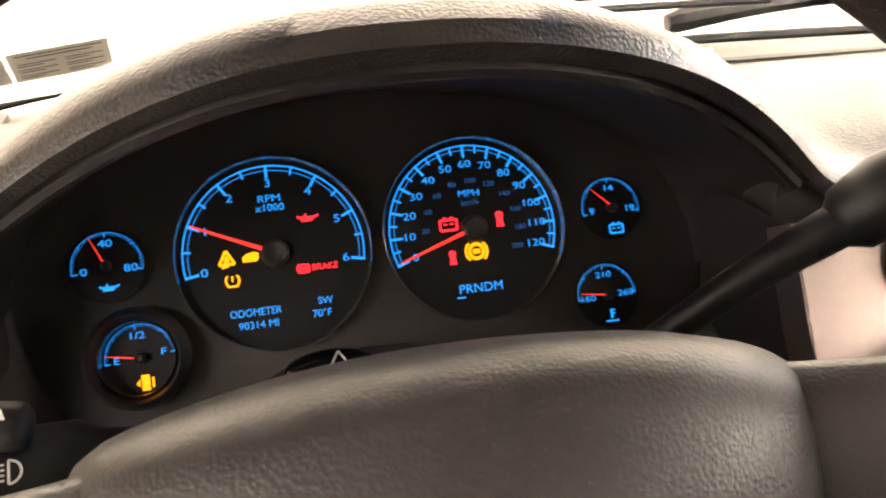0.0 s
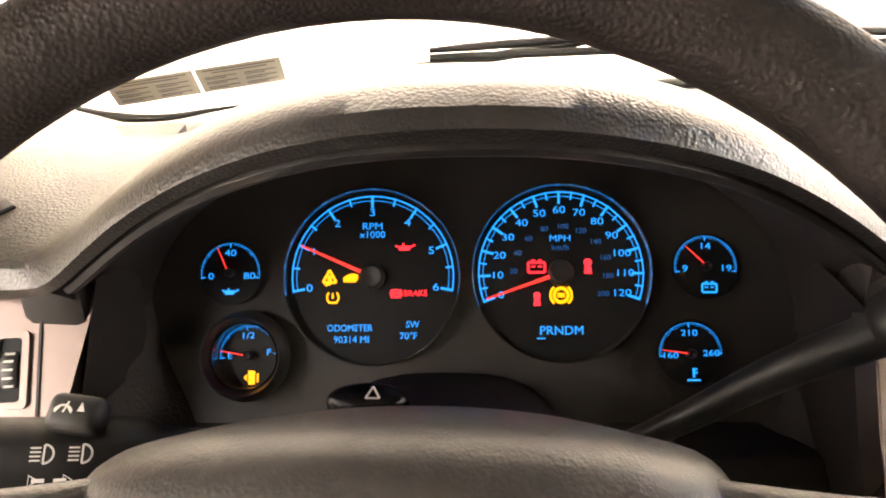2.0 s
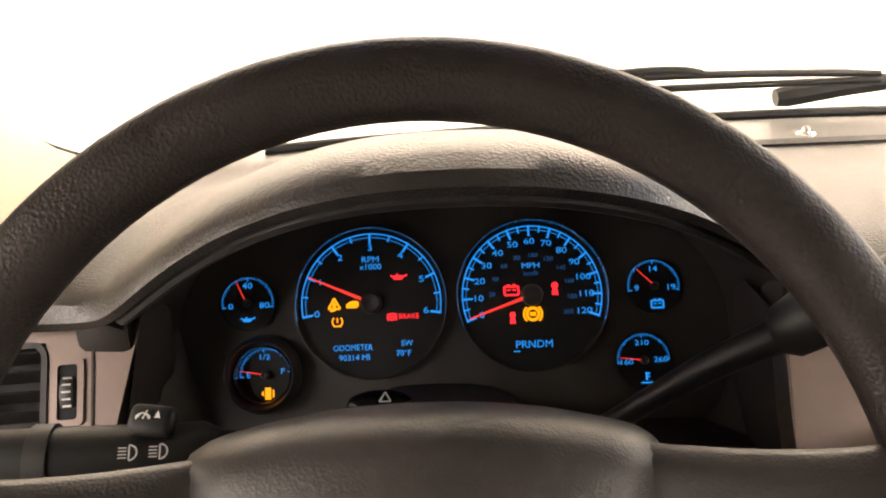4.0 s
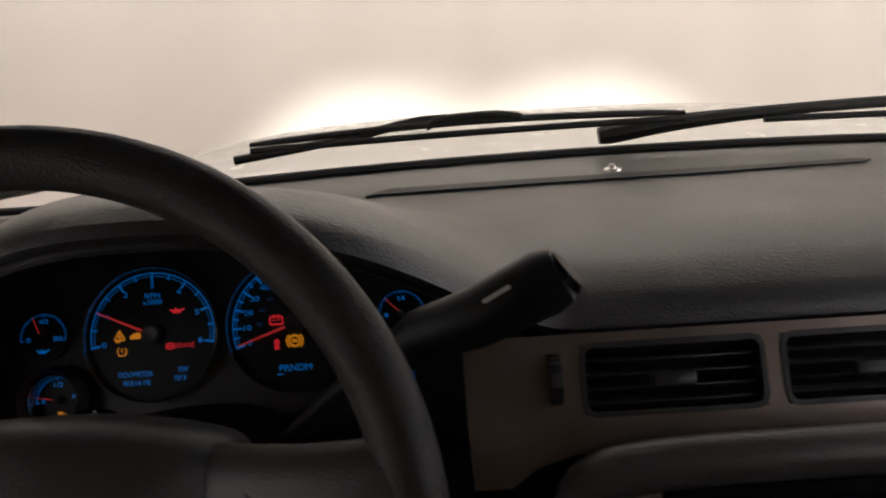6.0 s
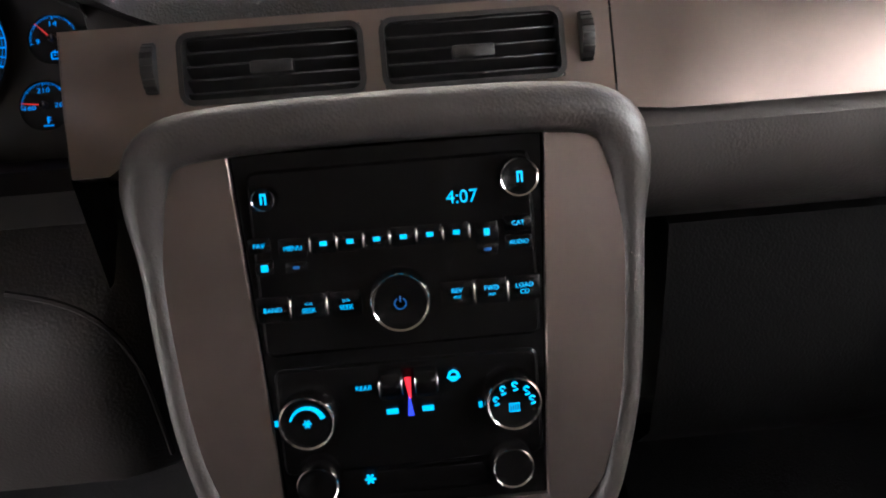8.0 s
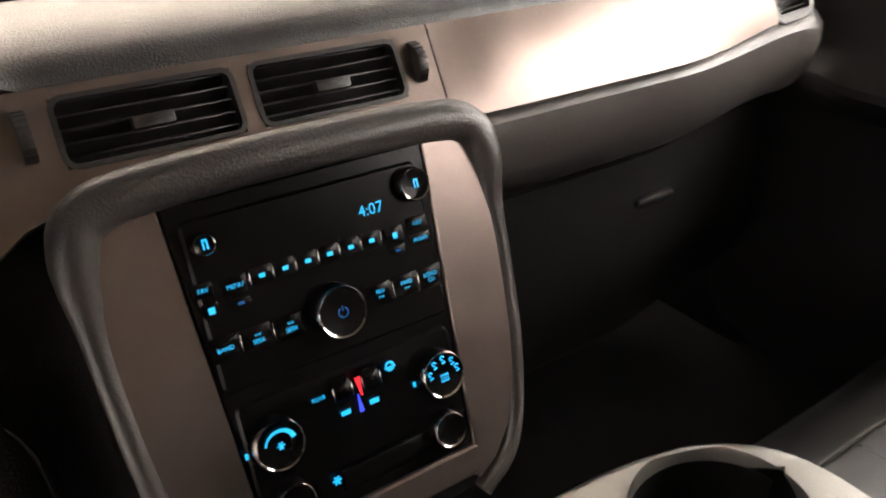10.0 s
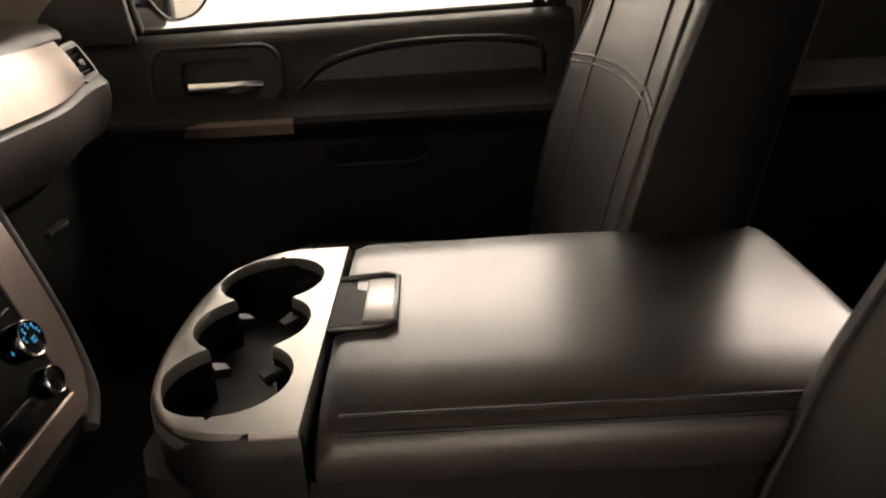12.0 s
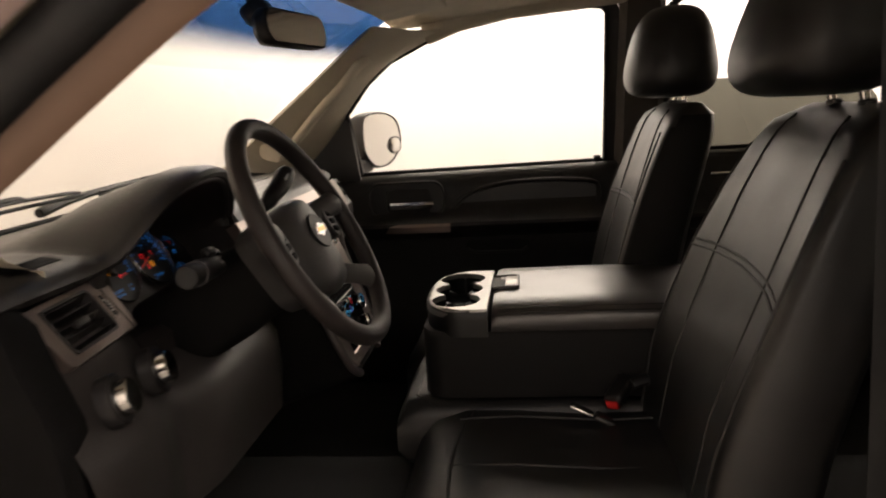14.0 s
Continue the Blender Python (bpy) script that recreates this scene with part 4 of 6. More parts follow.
key(-0.084, 0.041, 0.014, 0.010, radio, ["FAV"], 0.0042)
key(-0.082, 0.027, 0.012, 0.010, radio, None, bar=(0.0022, 0.0022))
key(-0.0635, 0.038, 0.018, 0.013, radio, ["MENU"], 0.0042)
for i in range(6):
    key(-0.0445 + 0.0166 * i, 0.0395, 0.0155, 0.013, radio, None, bar=(0.0021, 0.0014))
key(0.0575, 0.038, 0.015, 0.013, radio, None, bar=(0.0018, 0.0022))
key(0.0775, 0.042, 0.018, 0.010, radio, ["CAT"], 0.004)
key(0.0775, 0.030, 0.018, 0.009, radio, ["AUDIO"], 0.0038)
key(0.0575, 0.027, 0.014, 0.007, radio, None, bar=(0.0022, 0.0009), mat=BLUE_SOFT)
key(-0.0625, 0.026, 0.014, 0.007, radio, None, bar=(0.0020, 0.0009), mat=BLUE_SOFT)
for i, (wd, u) in enumerate(((["BAND"], -0.080), (["<<", "SEEK"], -0.0575), ([">>", "SEEK"], -0.034), (["REV", "<<"], 0.036), (["FWD", ">>"], 0.058), (["LOAD", "CD"], 0.079))):
    key(u, 0.0, 0.0205, 0.017, radio, wd, 0.0042)
for u, v, h in [(-0.0528 + 0.0166 * i, 0.0395, 0.009) for i in range(7)] + [(u, 0.0, 0.012) for u in (-0.069, -0.046, 0.047, 0.0685)]:
    part("button_divider", box(0, 0, 0, 0.0011, h, 0.003, 0.0004, 1, SM @ Matrix.Translation((u, v, 0.0052))), CHROME, radio, "thin bright divider between buttons")

climate = part("climate_face", prism(SM, round_rect(0.170, 0.072, 0.006, 3, 0, -0.076), 0.0, 0.004, 0.002), GLOSS, stack, "black climate control face")
k, f = knob(-0.065, -0.072, 0.0182, 0.015, climate, "round fan knob with blue arc")
b = bm_new()
rows = []
for i in range(25):
    a = radians(165 - 150 * i / 24)
    w2 = 0.0012 + 0.0022 * i / 24
    rows.append([f @ Vector((q * math.cos(a), q * math.sin(a), 0.0006)) for q in (0.0105 - w2 / 2, 0.0105 + w2 / 2)])
add_loft(b, rows)
for a in (0, 60, 120):
    x, y = polar(0.0028, a)
    add_bar(b, f, -x, -y, x, y, 0.0010)
add_poly(b, SM @ Matrix.Translation((-0.086, -0.074, 0.006)), [(-0.0012, -0.002), (0.0012, -0.002), (0.0012, 0.002), (-0.0012, 0.002)])
part("knob_mark", b, CYAN, k)
k, f = knob(0.066, -0.072, 0.0182, 0.015, climate, "round air direction knob")
for a in (165, 125, 85, 45, 10):
    b = bm_new()
    x, y = polar(0.0118, a)
    add_arc(b, f, 0.0014, 0, 300, 0.0012, cx=x, cy=y + 0.0012, n=12)
    add_bar(b, f, x - 0.001, y - 0.0028, x + 0.002, y - 0.0018, 0.0014)
    part("knob_mark", b, CYAN, k)
b = bm_new()
for dx in (-0.003, -0.0015, 0, 0.0015, 0.003):
    add_bar(b, f, dx, -0.0045, dx, 0.0005, 0.0006)
add_bar(b, f, -0.0035, -0.0045, 0.0035, -0.0045, 0.0008)
add_bar(b, f, -0.0035, 0.0005, 0.0035, 0.0005, 0.0008)
part("demist_mark", b, CYAN, k)
part("pointer_mark", add_poly(bm_new(), SM @ Matrix.Translation((0.0455, -0.074, 0.006)), [(-0.0012, -0.002), (0.0012, -0.002), (0.0012, 0.002), (-0.0012, 0.002)]), CYAN, climate)
for u in (-0.011, 0.0115):
    part("slider", lathe(SM @ Matrix.Translation((u, -0.056, 0.0)) @ pose(0, 0, 0, 0, 90), [(0.0001, -0.007), (0.010, -0.007), (0.011, -0.0055), (0.011, 0.0055), (0.010, 0.007), (0.0001, 0.007)], 28), GLOSS, climate, "ribbed temperature thumbwheel")
edges = bm_new()
for u in (-0.0185, -0.004, 0.0045, 0.019):
    add_arc(edges, SM @ Matrix.Translation((u, -0.056, 0.0)) @ pose(0, 0, 0, 0, 90) , 0.0112, 30, 150, 0.001, z=0)
    add_box(edges, SM @ Matrix.Translation((u, -0.056, 0.0095)), 0.0010, 0.010, 0.003, 0.0004, 1)
part("slider_edge", edges, CHROME, climate)
b = bm_new()
add_poly(b, SM @ Matrix.Translation((0.0, -0.055, 0.0125)), [(-0.0022, 0.006), (0.0022, 0.006), (0.0014, -0.008), (0.0002, -0.008)])
part("warm_mark", b, REDLIT, climate, "red warm arrow")
b = bm_new()
add_poly(b, SM @ Matrix.Translation((0.0, -0.07, 0.0065)), [(-0.0004, 0.0065), (0.0006, 0.0065), (0.0024, -0.007), (-0.0016, -0.007)])
part("cool_mark", b, BLUEDEEP, climate, "blue cool arrow")
part("climate_mark", add_text(bm_new(), SM @ Matrix.Translation((-0.0285, -0.056, 0.006)), "REAR", 0.0045), CYAN, climate)
for u in (-0.0115, 0.0115):
    part("climate_mark", add_poly(bm_new(), SM @ Matrix.Translation((u, -0.073, 0.006)), [(-0.0038, -0.0018), (0.0038, -0.0018), (0.0038, 0.0018), (-0.0038, 0.0018)]), CYAN, climate)
b = bm_new()
add_arc(b, SM @ Matrix.Translation((0.0295, -0.053, 0.006)), 0.0030, 0, 360, 0.0018, n=16)
add_bar(b, SM @ Matrix.Translation((0.0295, -0.053, 0.006)), -0.0045, -0.001, 0.0045, -0.001, 0.0014)
part("climate_mark", b, CYAN, climate)
for u in (-0.063, 0.063):
    knob(u, -0.116, 0.0140, 0.013, climate, "plain round lower knob with chrome rim")
b = bm_new()
for a in (0, 60, 120):
    x, y = polar(0.0035, a)
    add_bar(b, SM @ Matrix.Translation((-0.030, -0.118, 0.005)), -x, -y, x, y, 0.0016)
part("climate_mark", b, CYAN, climate)
part("card_slot", box(0, 0, 0, 0.075, 0.018, 0.006, 0.002, 2, SM @ Matrix.Translation((0.012, -0.122, 0.002))), GLOSS, climate, "shallow dark slot between the lower knobs")

# ---- steering wheel and column ----
WC = Vector((-0.0141, 0.1579, 1.3783))
WM = basis(WC, (1, 0, 0), (0, 0.4833, 0.8755))
wheel = thing("steering_wheel", (0, 0.150, 1.2), "black leather steering wheel with airbag hub and chrome emblem", "steering wheel")
RIM = 0.1715
part("rim", tube([WM @ Vector((RIM * math.cos(a), RIM * math.sin(a), 0)) for a in [2 * math.pi * k / 96 for k in range(96)]], 0.0143, 16, closed=True, up=WM.to_3x3() @ Vector((0, 0, 1))), WHEEL, wheel, "grained black leather rim")
# hub: a cushion with a flat shield outline
rows = []
HUBO = [(-0.093, 0.024), (-0.087, 0.0435), (-0.060, 0.0530), (-0.03, 0.0575), (0, 0.0588), (0.03, 0.0575), (0.060, 0.0530), (0.087, 0.0435), (0.093, 0.024), (0.089, 0.0), (0.083, -0.035), (0.072, -0.066), (0.047, -0.086), (0, -0.092), (-0.047, -0.086), (-0.072, -0.066), (-0.083, -0.035), (-0.089, 0.0)]
hub_line = [(p.x, p.y) for p in spline([(x, y, 0) for x, y in HUBO + HUBO[:1]], 4)[:-1]]
for sc, h in ((0.93, -0.080), (0.985, -0.050), (1.0, -0.030), (0.995, -0.020), (0.975, -0.012), (0.93, -0.005), (0.86, 0.0), (0.74, 0.0035), (0.5, 0.006), (0.3, 0.007), (0.05, 0.0075)):
    rows.append([WM @ Vector((x * sc, y * sc, h - 2.3 * x * x * sc * sc * smooth01(-0.05, -0.03, h))) for x, y in hub_line])
part("airbag_cover", loft(rows, closed=True, cap=True), PAD, wheel, "grained black airbag cover")
for s in (-1, 1):
    # upper spoke, its button pod, then the broad lower spoke
    rows = []
    for t in np.linspace(0, 1, 9):
        x = 0.074 + 0.092 * t
        hh = 0.022 - 0.008 * t + 0.008 * t ** 3
        rows.append([WM @ Vector((s * x, 0.0215 + 0.002 * t + hh * math.cos(a), -0.030 * (1 - t) ** 1.4 + 0.013 * math.sin(a))) for a in [2 * math.pi * k / 16 for k in range(16)]])
    part("side_spoke", loft(rows, closed=True, cap=True), PAD, wheel, "black upper spoke")
    pod_line = [(p.x, p.y) for p in spline([(s * u, v, 0) for u, v in ((0.098, 0.024), (0.122, 0.026), (0.138, 0.014), (0.136, -0.012), (0.120, -0.028), (0.102, -0.022), (0.096, 0.0), (0.098, 0.024))], 4)[:-1]]
    pad = part("button_pad", prism(WM, pod_line, -0.03, -0.005, 0.003), BLACK, wheel, "black pod with steering wheel buttons")
    for j in (-1, 0, 1):
        part("button", box(0, 0, 0, 0.021, 0.0095, 0.005, 0.002, 2, WM @ Matrix.Translation((s * (0.1175 + 0.001 * j), -0.001 + 0.0135 * j, -0.0045)) @ pose(0, 0, 0, 0, 0, -8 * s)), VINYL_SHADED, pad)
    rows = []
    for t in np.linspace(0, 1, 9):
        c = Vector((s * (0.058 + 0.072 * t), -0.066 - 0.050 * t, -0.036 * (1 - t) ** 1.6))
        d = Vector((0.58, 0.815 * s, 0)).normalized()
        w3 = 0.021 - 0.010 * math.sin(math.pi * min(1, t * 1.05)) ** 1.5 * 0.45 + 0.004 * t
        rows.append([WM @ (c + d * (w3 * math.cos(a)) + Vector((0, 0, 0.010 * math.sin(a)))) for a in [2 * math.pi * k / 16 for k in range(16)]])
    part("lower_spoke", loft(rows, closed=True, cap=True), PAD, wheel, "broad black lower spoke")
    part("cover_seam", tube([WM @ Vector((s * p.x, p.y, p.z)) for p in spline([(0.0855, 0.0425, -0.041), (0.092, 0.024, -0.042), (0.0885, 0.0, -0.044), (0.0825, -0.035, -0.042), (0.0715, -0.066, -0.040)], 6)], 0.0018, 6), RECESS, wheel)
em = WM @ Matrix.Translation((0, -0.004, 0.0092)) @ Matrix.Scale(0.82, 4)
part("emblem_plate", prism(WM @ Matrix.Translation((0, -0.003, 0.0076)), [(0.034 * math.cos(a), 0.027 * math.sin(a)) for a in [2 * math.pi * k / 36 for k in range(36)]], -0.004, 0.0012, 0.001), LEVER, wheel, "dark oval plate behind the emblem")
badge = part("emblem", prism(em, [(-0.026, -0.002), (-0.022, 0.010), (-0.006, 0.0105), (-0.004, 0.015), (0.006, 0.015), (0.007, 0.0105), (0.026, 0.010), (0.022, -0.006), (0.006, -0.0065), (0.005, -0.011), (-0.005, -0.011), (-0.006, -0.0065), (-0.024, -0.006)], -0.006, 0.002, 0.001), CHROME, wheel, "plain chrome emblem shape")
part("emblem_fill", prism(em, [(-0.0205, -0.0015), (-0.018, 0.0075), (0.018, 0.0075), (0.0205, -0.0035)], 0.0, 0.003, 0.001), GOLD, badge, "plain gold bar")

column = thing("steering_column", (0, 0.25, 1.28), "black plastic steering column shroud below the dials", "steering column")
CAX = Vector((0, 0.8755, -0.4833))
rows = []
for d, w, h, off in ((0.045, 0.045, 0.045, 0.0), (0.06, 0.062, 0.058, 0.0), (0.10, 0.066, 0.066, 0.004), (0.16, 0.068, 0.074, 0.004), (0.22, 0.070, 0.074, 0.004), (0.30, 0.070, 0.074, 0.0)):
    c = WC + CAX * d + Vector((0, 0, -0.009))
    rows.append([c + WM.to_3x3() @ Vector((w * (abs(math.cos(a)) ** 0.7) * math.copysign(1, math.cos(a)), h * (abs(math.sin(a)) ** 0.7) * math.copysign(1, math.sin(a)) * (0.75 if math.sin(a) > 0 else 1.0), 0)) for a in [2 * math.pi * k / 28 for k in range(28)]])
part("shroud", loft(rows, closed=True, cap=True), VINYL_SHADED, column, "black plastic column shroud")
HZ = basis((-0.0385, 0.302, 1.356), (1, 0, 0), (0, 0.93, 0.36))
part("hazard_button", loft([[HZ @ Vector((0.017 * k * math.cos(a), 0.0075 * k * math.sin(a), h)) for a in [2 * math.pi * i / 28 for i in range(28)]] for k, h in ((1.0, -0.014), (1.0, -0.002), (0.93, 0.001), (0.75, 0.0028), (0.4, 0.004), (0.03, 0.0043))], closed=True, cap=True), GLOSS, column, "low black hazard light button")
b = bm_new()
for a, c in (((-0.0028, -0.003), (0.0028, -0.003)), ((0.0028, -0.003), (0, 0.0025)), ((0, 0.0025), (-0.0028, -0.003))):
    add_bar(b, HZ @ Matrix.Translation((0.003, 0, 0.0044)), *a, *c, 0.0008)
part("hazard_mark", b, ICON, column, "white triangle mark")
# combination stalk: wipers, lights and indicators
p0, p1, p2 = Vector((-0.055, 0.285, 1.338)), Vector((-0.112, 0.273, 1.351)), Vector((-0.228, 0.258, 1.361))
stalk = part("indicator_stalk", tube([p0, p0.lerp(p1, 0.5), p1, p1 + (p2 - p1) * 0.06, p2 + (p1 - p2) * 0.05, p2], [0.009, 0.010, 0.011, 0.0150, 0.0150, 0.0135], 20), LEVER, column, "black indicator and wiper stalk with white icons")
IM = basis(Vector((-0.1405, 0.2530, 1.3665)), (p2 - p1) * -1, (0, 0.72, 0.69)) @ Matrix.Scale(0.72, 4)
b = bm_new()
for u in (-0.006, 0.012):
    add_arc(b, IM, 0.0045, -90, 90, 0.0010, cx=u, cy=0.002, n=12)
    add_bar(b, IM, u, -0.0025, u, 0.0065, 0.001)
    for j in range(4):
        add_bar(b, IM, u - 0.0065, -0.001 + 0.002 * j, u - 0.0015, -0.001 + 0.002 * j, 0.0008)
for u, s in ((-0.010, -1), (0.006, 1)):
    add_arc(b, IM, 0.003, 0, 360, 0.0009, cx=u, cy=-0.0105, n=3)
    add_bar(b, IM, u, -0.0105, u - s * 0.006, -0.0105, 0.002)
part("stalk_icon", b, ICON, stalk, "white printed light and wiper icons")
# ring of the stalk with wiper icon
part("stalk_collar", box(0, 0, 0, 0.021, 0.014, 0.011, 0.004, 3, basis((-0.1372, 0.2670, 1.3745), (1, -0.1, -0.08), (0, 0.8, 0.6))), LEVER, stalk)
part("stalk_band", tube([p1 + (p2 - p1) * 0.62, p1 + (p2 - p1) * 0.70], 0.0168, 20), BLACK, stalk)
WI = basis((-0.1376, 0.2635, 1.3805), (1, -0.1, 0), (0, 0.74, 0.67)) @ Matrix.Scale(0.66, 4)
b = bm_new()
add_arc(b, WI, 0.0060, 30, 150, 0.0010, cx=-0.003, cy=-0.005)
add_bar(b, WI, -0.008, -0.003, -0.005, 0.0005, 0.001)
add_bar(b, WI, 0.002, -0.003, -0.001, 0.0005, 0.001)
add_bar(b, WI, -0.003, -0.003, -0.0005, 0.003, 0.001)
add_poly(b, WI, [(0.005, -0.002), (0.0095, -0.002), (0.0072, 0.003)])
part("wiper_icon", b, ICON, stalk)
# gear lever on the right of the column
g = [Vector((0.055, 0.318, 1.312)), Vector((0.083, 0.304, 1.340)), Vector((0.118, 0.290, 1.376)), Vector((0.150, 0.281, 1.400)), Vector((0.160, 0.278, 1.410)), Vector((0.190, 0.274, 1.421)), Vector((0.226, 0.271, 1.440)), Vector((0.234, 0.2705, 1.444))]
lever = part("gear_lever", tube(spline(g[:4], 5)[:-1] + g[3:], [0.0042 + 0.0003 * k for k in range(15)] + [0.0128, 0.0147, 0.0164, 0.0176, 0.0150], 18), LEVER, column, "black column gear lever with thick grip")
part("lever_cap", tube([g[-1], g[-1] + Vector((0.0035, 0, 0.003))], [0.0135, 0.0115], 18), GLOSS, lever)
part("lever_mark", box(0, 0, 0, 0.016, 0.006, 0.002, 0.0008, 2, basis((0.200, 0.2605, 1.4395), (0.87, 0, 0.5), (0.25, 0.8, -0.45))), ICON, lever)

key_ring = thing("ignition_key", (0.115, 0.24, 1.31), "ignition key with a tan card tag hanging from the column", "key")
part("key_head", box(0.104, 0.253, 1.336, 0.022, 0.005, 0.030, 0.004), BLACK, key_ring, "black key head")
part("key_ring", tube([Vector((0.107 + 0.011 * math.cos(a), 0.25, 1.314 + 0.011 * math.sin(a))) for a in [2 * math.pi * k / 20 for k in range(20)]], 0.0012, 6, closed=True), CHROME, key_ring)
part("card_tag", box(0, 0, 0, 0.027, 0.0015, 0.056, 0.0006, 1, Matrix.Translation((0.116, 0.248, 1.268)) @ pose(0, 0, 0, 0, -10)), TAN_PAPER, key_ring, "tan card key tag")

# ---- seats ----
def seat_row(cx, zc, yc, half, depth, lean, bolster, m=None, n=28, flat=0.0):
    """A closed cross-section of a back: cushioned front with side bolsters, rounded rear."""
    pts = []
    for k in range(n):
        a = 2 * math.pi * k / n
        ca, sa = math.cos(a), math.sin(a)
        x = half * math.copysign(abs(ca) ** 0.45, ca)
        u = x / half
        if sa >= 0:
            d = depth * 0.5 * abs(sa) ** 0.35 + bolster * (abs(u) ** 4) * (sa ** 0.3 if sa > 0 else 0) - 0.006 * (1 - abs(u))
        else:
            d = -depth * 0.5 * abs(sa) ** 0.45
        pts.append(Vector((cx + x, yc + d, zc)))
    return pts


BACK = [  # height, middle depth, half width, thickness, bolster
    (0.94, -0.425, 0.235, 0.13, 0.035), (1.00, -0.430, 0.250, 0.135, 0.04), (1.10, -0.447, 0.255, 0.13, 0.045), (1.20, -0.468, 0.254, 0.125, 0.045),
    (1.30, -0.494, 0.246, 0.12, 0.04), (1.38, -0.517, 0.230, 0.118, 0.03), (1.44, -0.536, 0.210, 0.114, 0.02), (1.48, -0.548, 0.190, 0.102, 0.012), (1.500, -0.555, 0.168, 0.075, 0.005), (1.508, -0.559, 0.135, 0.035, 0.0)]


def back_at(z):
    for a, b in zip(BACK[:-1], BACK[1:]):
        if z <= b[0]:
            t = (z - a[0]) / (b[0] - a[0])
            return [p + (q - p) * t for p, q in zip(a, b)]
    return BACK[-1]


def on_back(cx, u, z, out=0.0):
    """A point on the front of a seat back: u from -1 to 1 across."""
    _, y, half, depth, bol = back_at(z)
    sa = max(0.0, 1 - abs(u) ** 4.4) ** 0.5
    d = depth * 0.5 * sa ** 0.35 + bol * abs(u) ** 4 * (sa ** 0.3) - 0.006 * (1 - abs(u)) if sa > 0 else 0
    return Vector((cx + u * half, y + d + out, z))


def front_seat(cx, label, dy, dz, low_by=0.0, back_by=0.0, lean=0.0, wide=0.0, head_by=0.0):
    seat = thing("front_seat", (cx, -0.3, 0.65), label, "seat", "front seats")
    rows = []
    zs = np.linspace(BACK[0][0], BACK[-1][0], 26)
    for z in zs:
        _, y, half, depth, bol = back_at(z)
        rows.append(seat_row(cx, z, y, half + wide * smooth01(1.25, 1.48, z), depth, 0, bol, n=36))
    back = part("backrest", loft(rows, closed=True, cap=True), LEATHER, seat, "black leather backrest with stitched panels, inboard side darkened as shade")
    # shade on the console-facing side, painted as a darker material
    back.data.materials.append(SIDE_SHADED)
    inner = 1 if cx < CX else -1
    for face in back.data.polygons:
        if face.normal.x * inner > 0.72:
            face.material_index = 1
    for up in (0.0, 0.012):
        part("seam", tube([on_back(cx, u, 1.292 + up * 0.8 - 0.010 * u * u, 0.0005) for u in np.linspace(-0.90, 0.90, 25)], 0.0022, 6), STITCH, back, "double stitched cross seam")
    for s in (-1, 1):
        part("seam", tube([on_back(cx, s * (0.50 + 0.05 * smooth01(1.1, 1.5, z)), z, 0.0005) for z in np.linspace(1.0, 1.495, 22)], 0.0022, 6), STITCH, back)
        part("seam", tube([on_back(cx, s * 0.90, z, 0.0005) for z in np.linspace(1.0, 1.45, 20)], 0.0026, 6), STITCH, back)
    # headrest
    rows = []
    for k in range(19):
        q = -math.pi / 2 + math.pi * k / 18
        up = math.copysign(abs(math.sin(q)) ** 0.72, math.sin(q))
        fat = abs(math.cos(q)) ** 0.52
        z = 1.620 + 0.100 * up
        w, d = (0.136 - 0.016 * up) * fat + 0.004, (0.090 - 0.020 * up) * fat + 0.003
        rows.append([Vector((cx + w * math.copysign(abs(math.cos(a)) ** 0.72, math.cos(a)), -0.494 - head_by - 0.05 * (z - 1.56) + d * math.copysign(abs(math.sin(a)) ** 0.85, math.sin(a)), z)) for a in [2 * math.pi * m / 32 for m in range(32)]])
    hr = part("headrest", loft(rows, closed=True, cap=True), LEATHER, seat, "black leather headrest")
    part("seam", tube([Vector((cx + 0.126 * math.cos(a), -0.499 - head_by, 1.622 + 0.098 * math.sin(a))) + Vector((0, 0.012 * math.sin(a), 0)) for a in [math.pi * k / 16 for k in range(17)]], 0.0015, 6), STITCH, hr)
    for s in (-1, 1):
        part("headrest_post", tube([(cx + s * 0.055, -0.555, 1.48), (cx + s * 0.055, -0.532 - head_by * 0.6, 1.56)], 0.0065, 12), CHROME, seat, "chrome headrest post")
        part("post_collar", lathe(pose(cx + s * 0.055, -0.549, 1.506), [(0.011, 0), (0.011, 0.006), (0.008, 0.008)], 16), BLACK, seat)
    # cushion
    rows = []
    for y, half, top, low in ((-0.46, 0.230, 1.020, 0.86), (-0.40, 0.240, 1.035, 0.84), (-0.25, 0.248, 1.028, 0.83), (-0.10, 0.250, 1.036, 0.83), (-0.01, 0.248, 1.036, 0.84), (0.045, 0.240, 1.018, 0.85), (0.075, 0.225, 0.985, 0.865), (0.085, 0.20, 0.945, 0.88)):
        row = []
        for k in range(36):
            a = 2 * math.pi * k / 36
            ca, sa = math.cos(a), math.sin(a)
            x = half * math.copysign(abs(ca) ** 0.5, ca)
            u = abs(x / half)
            mid, hh = (top + low) / 2, (top - low) / 2
            z = mid + hh * math.copysign(abs(sa) ** 0.45, sa) + (0.026 * u ** 3 * max(0, sa) ** 0.3 if sa > 0 else 0)
            row.append(Vector((cx + x, y - back_by * smooth01(-0.3, 0.05, y), z - low_by)))
        rows.append(row)
    cush = part("seat_cushion", loft(rows, closed=True, cap=True), LEATHER, seat, "black leather seat cushion with stitched panels")
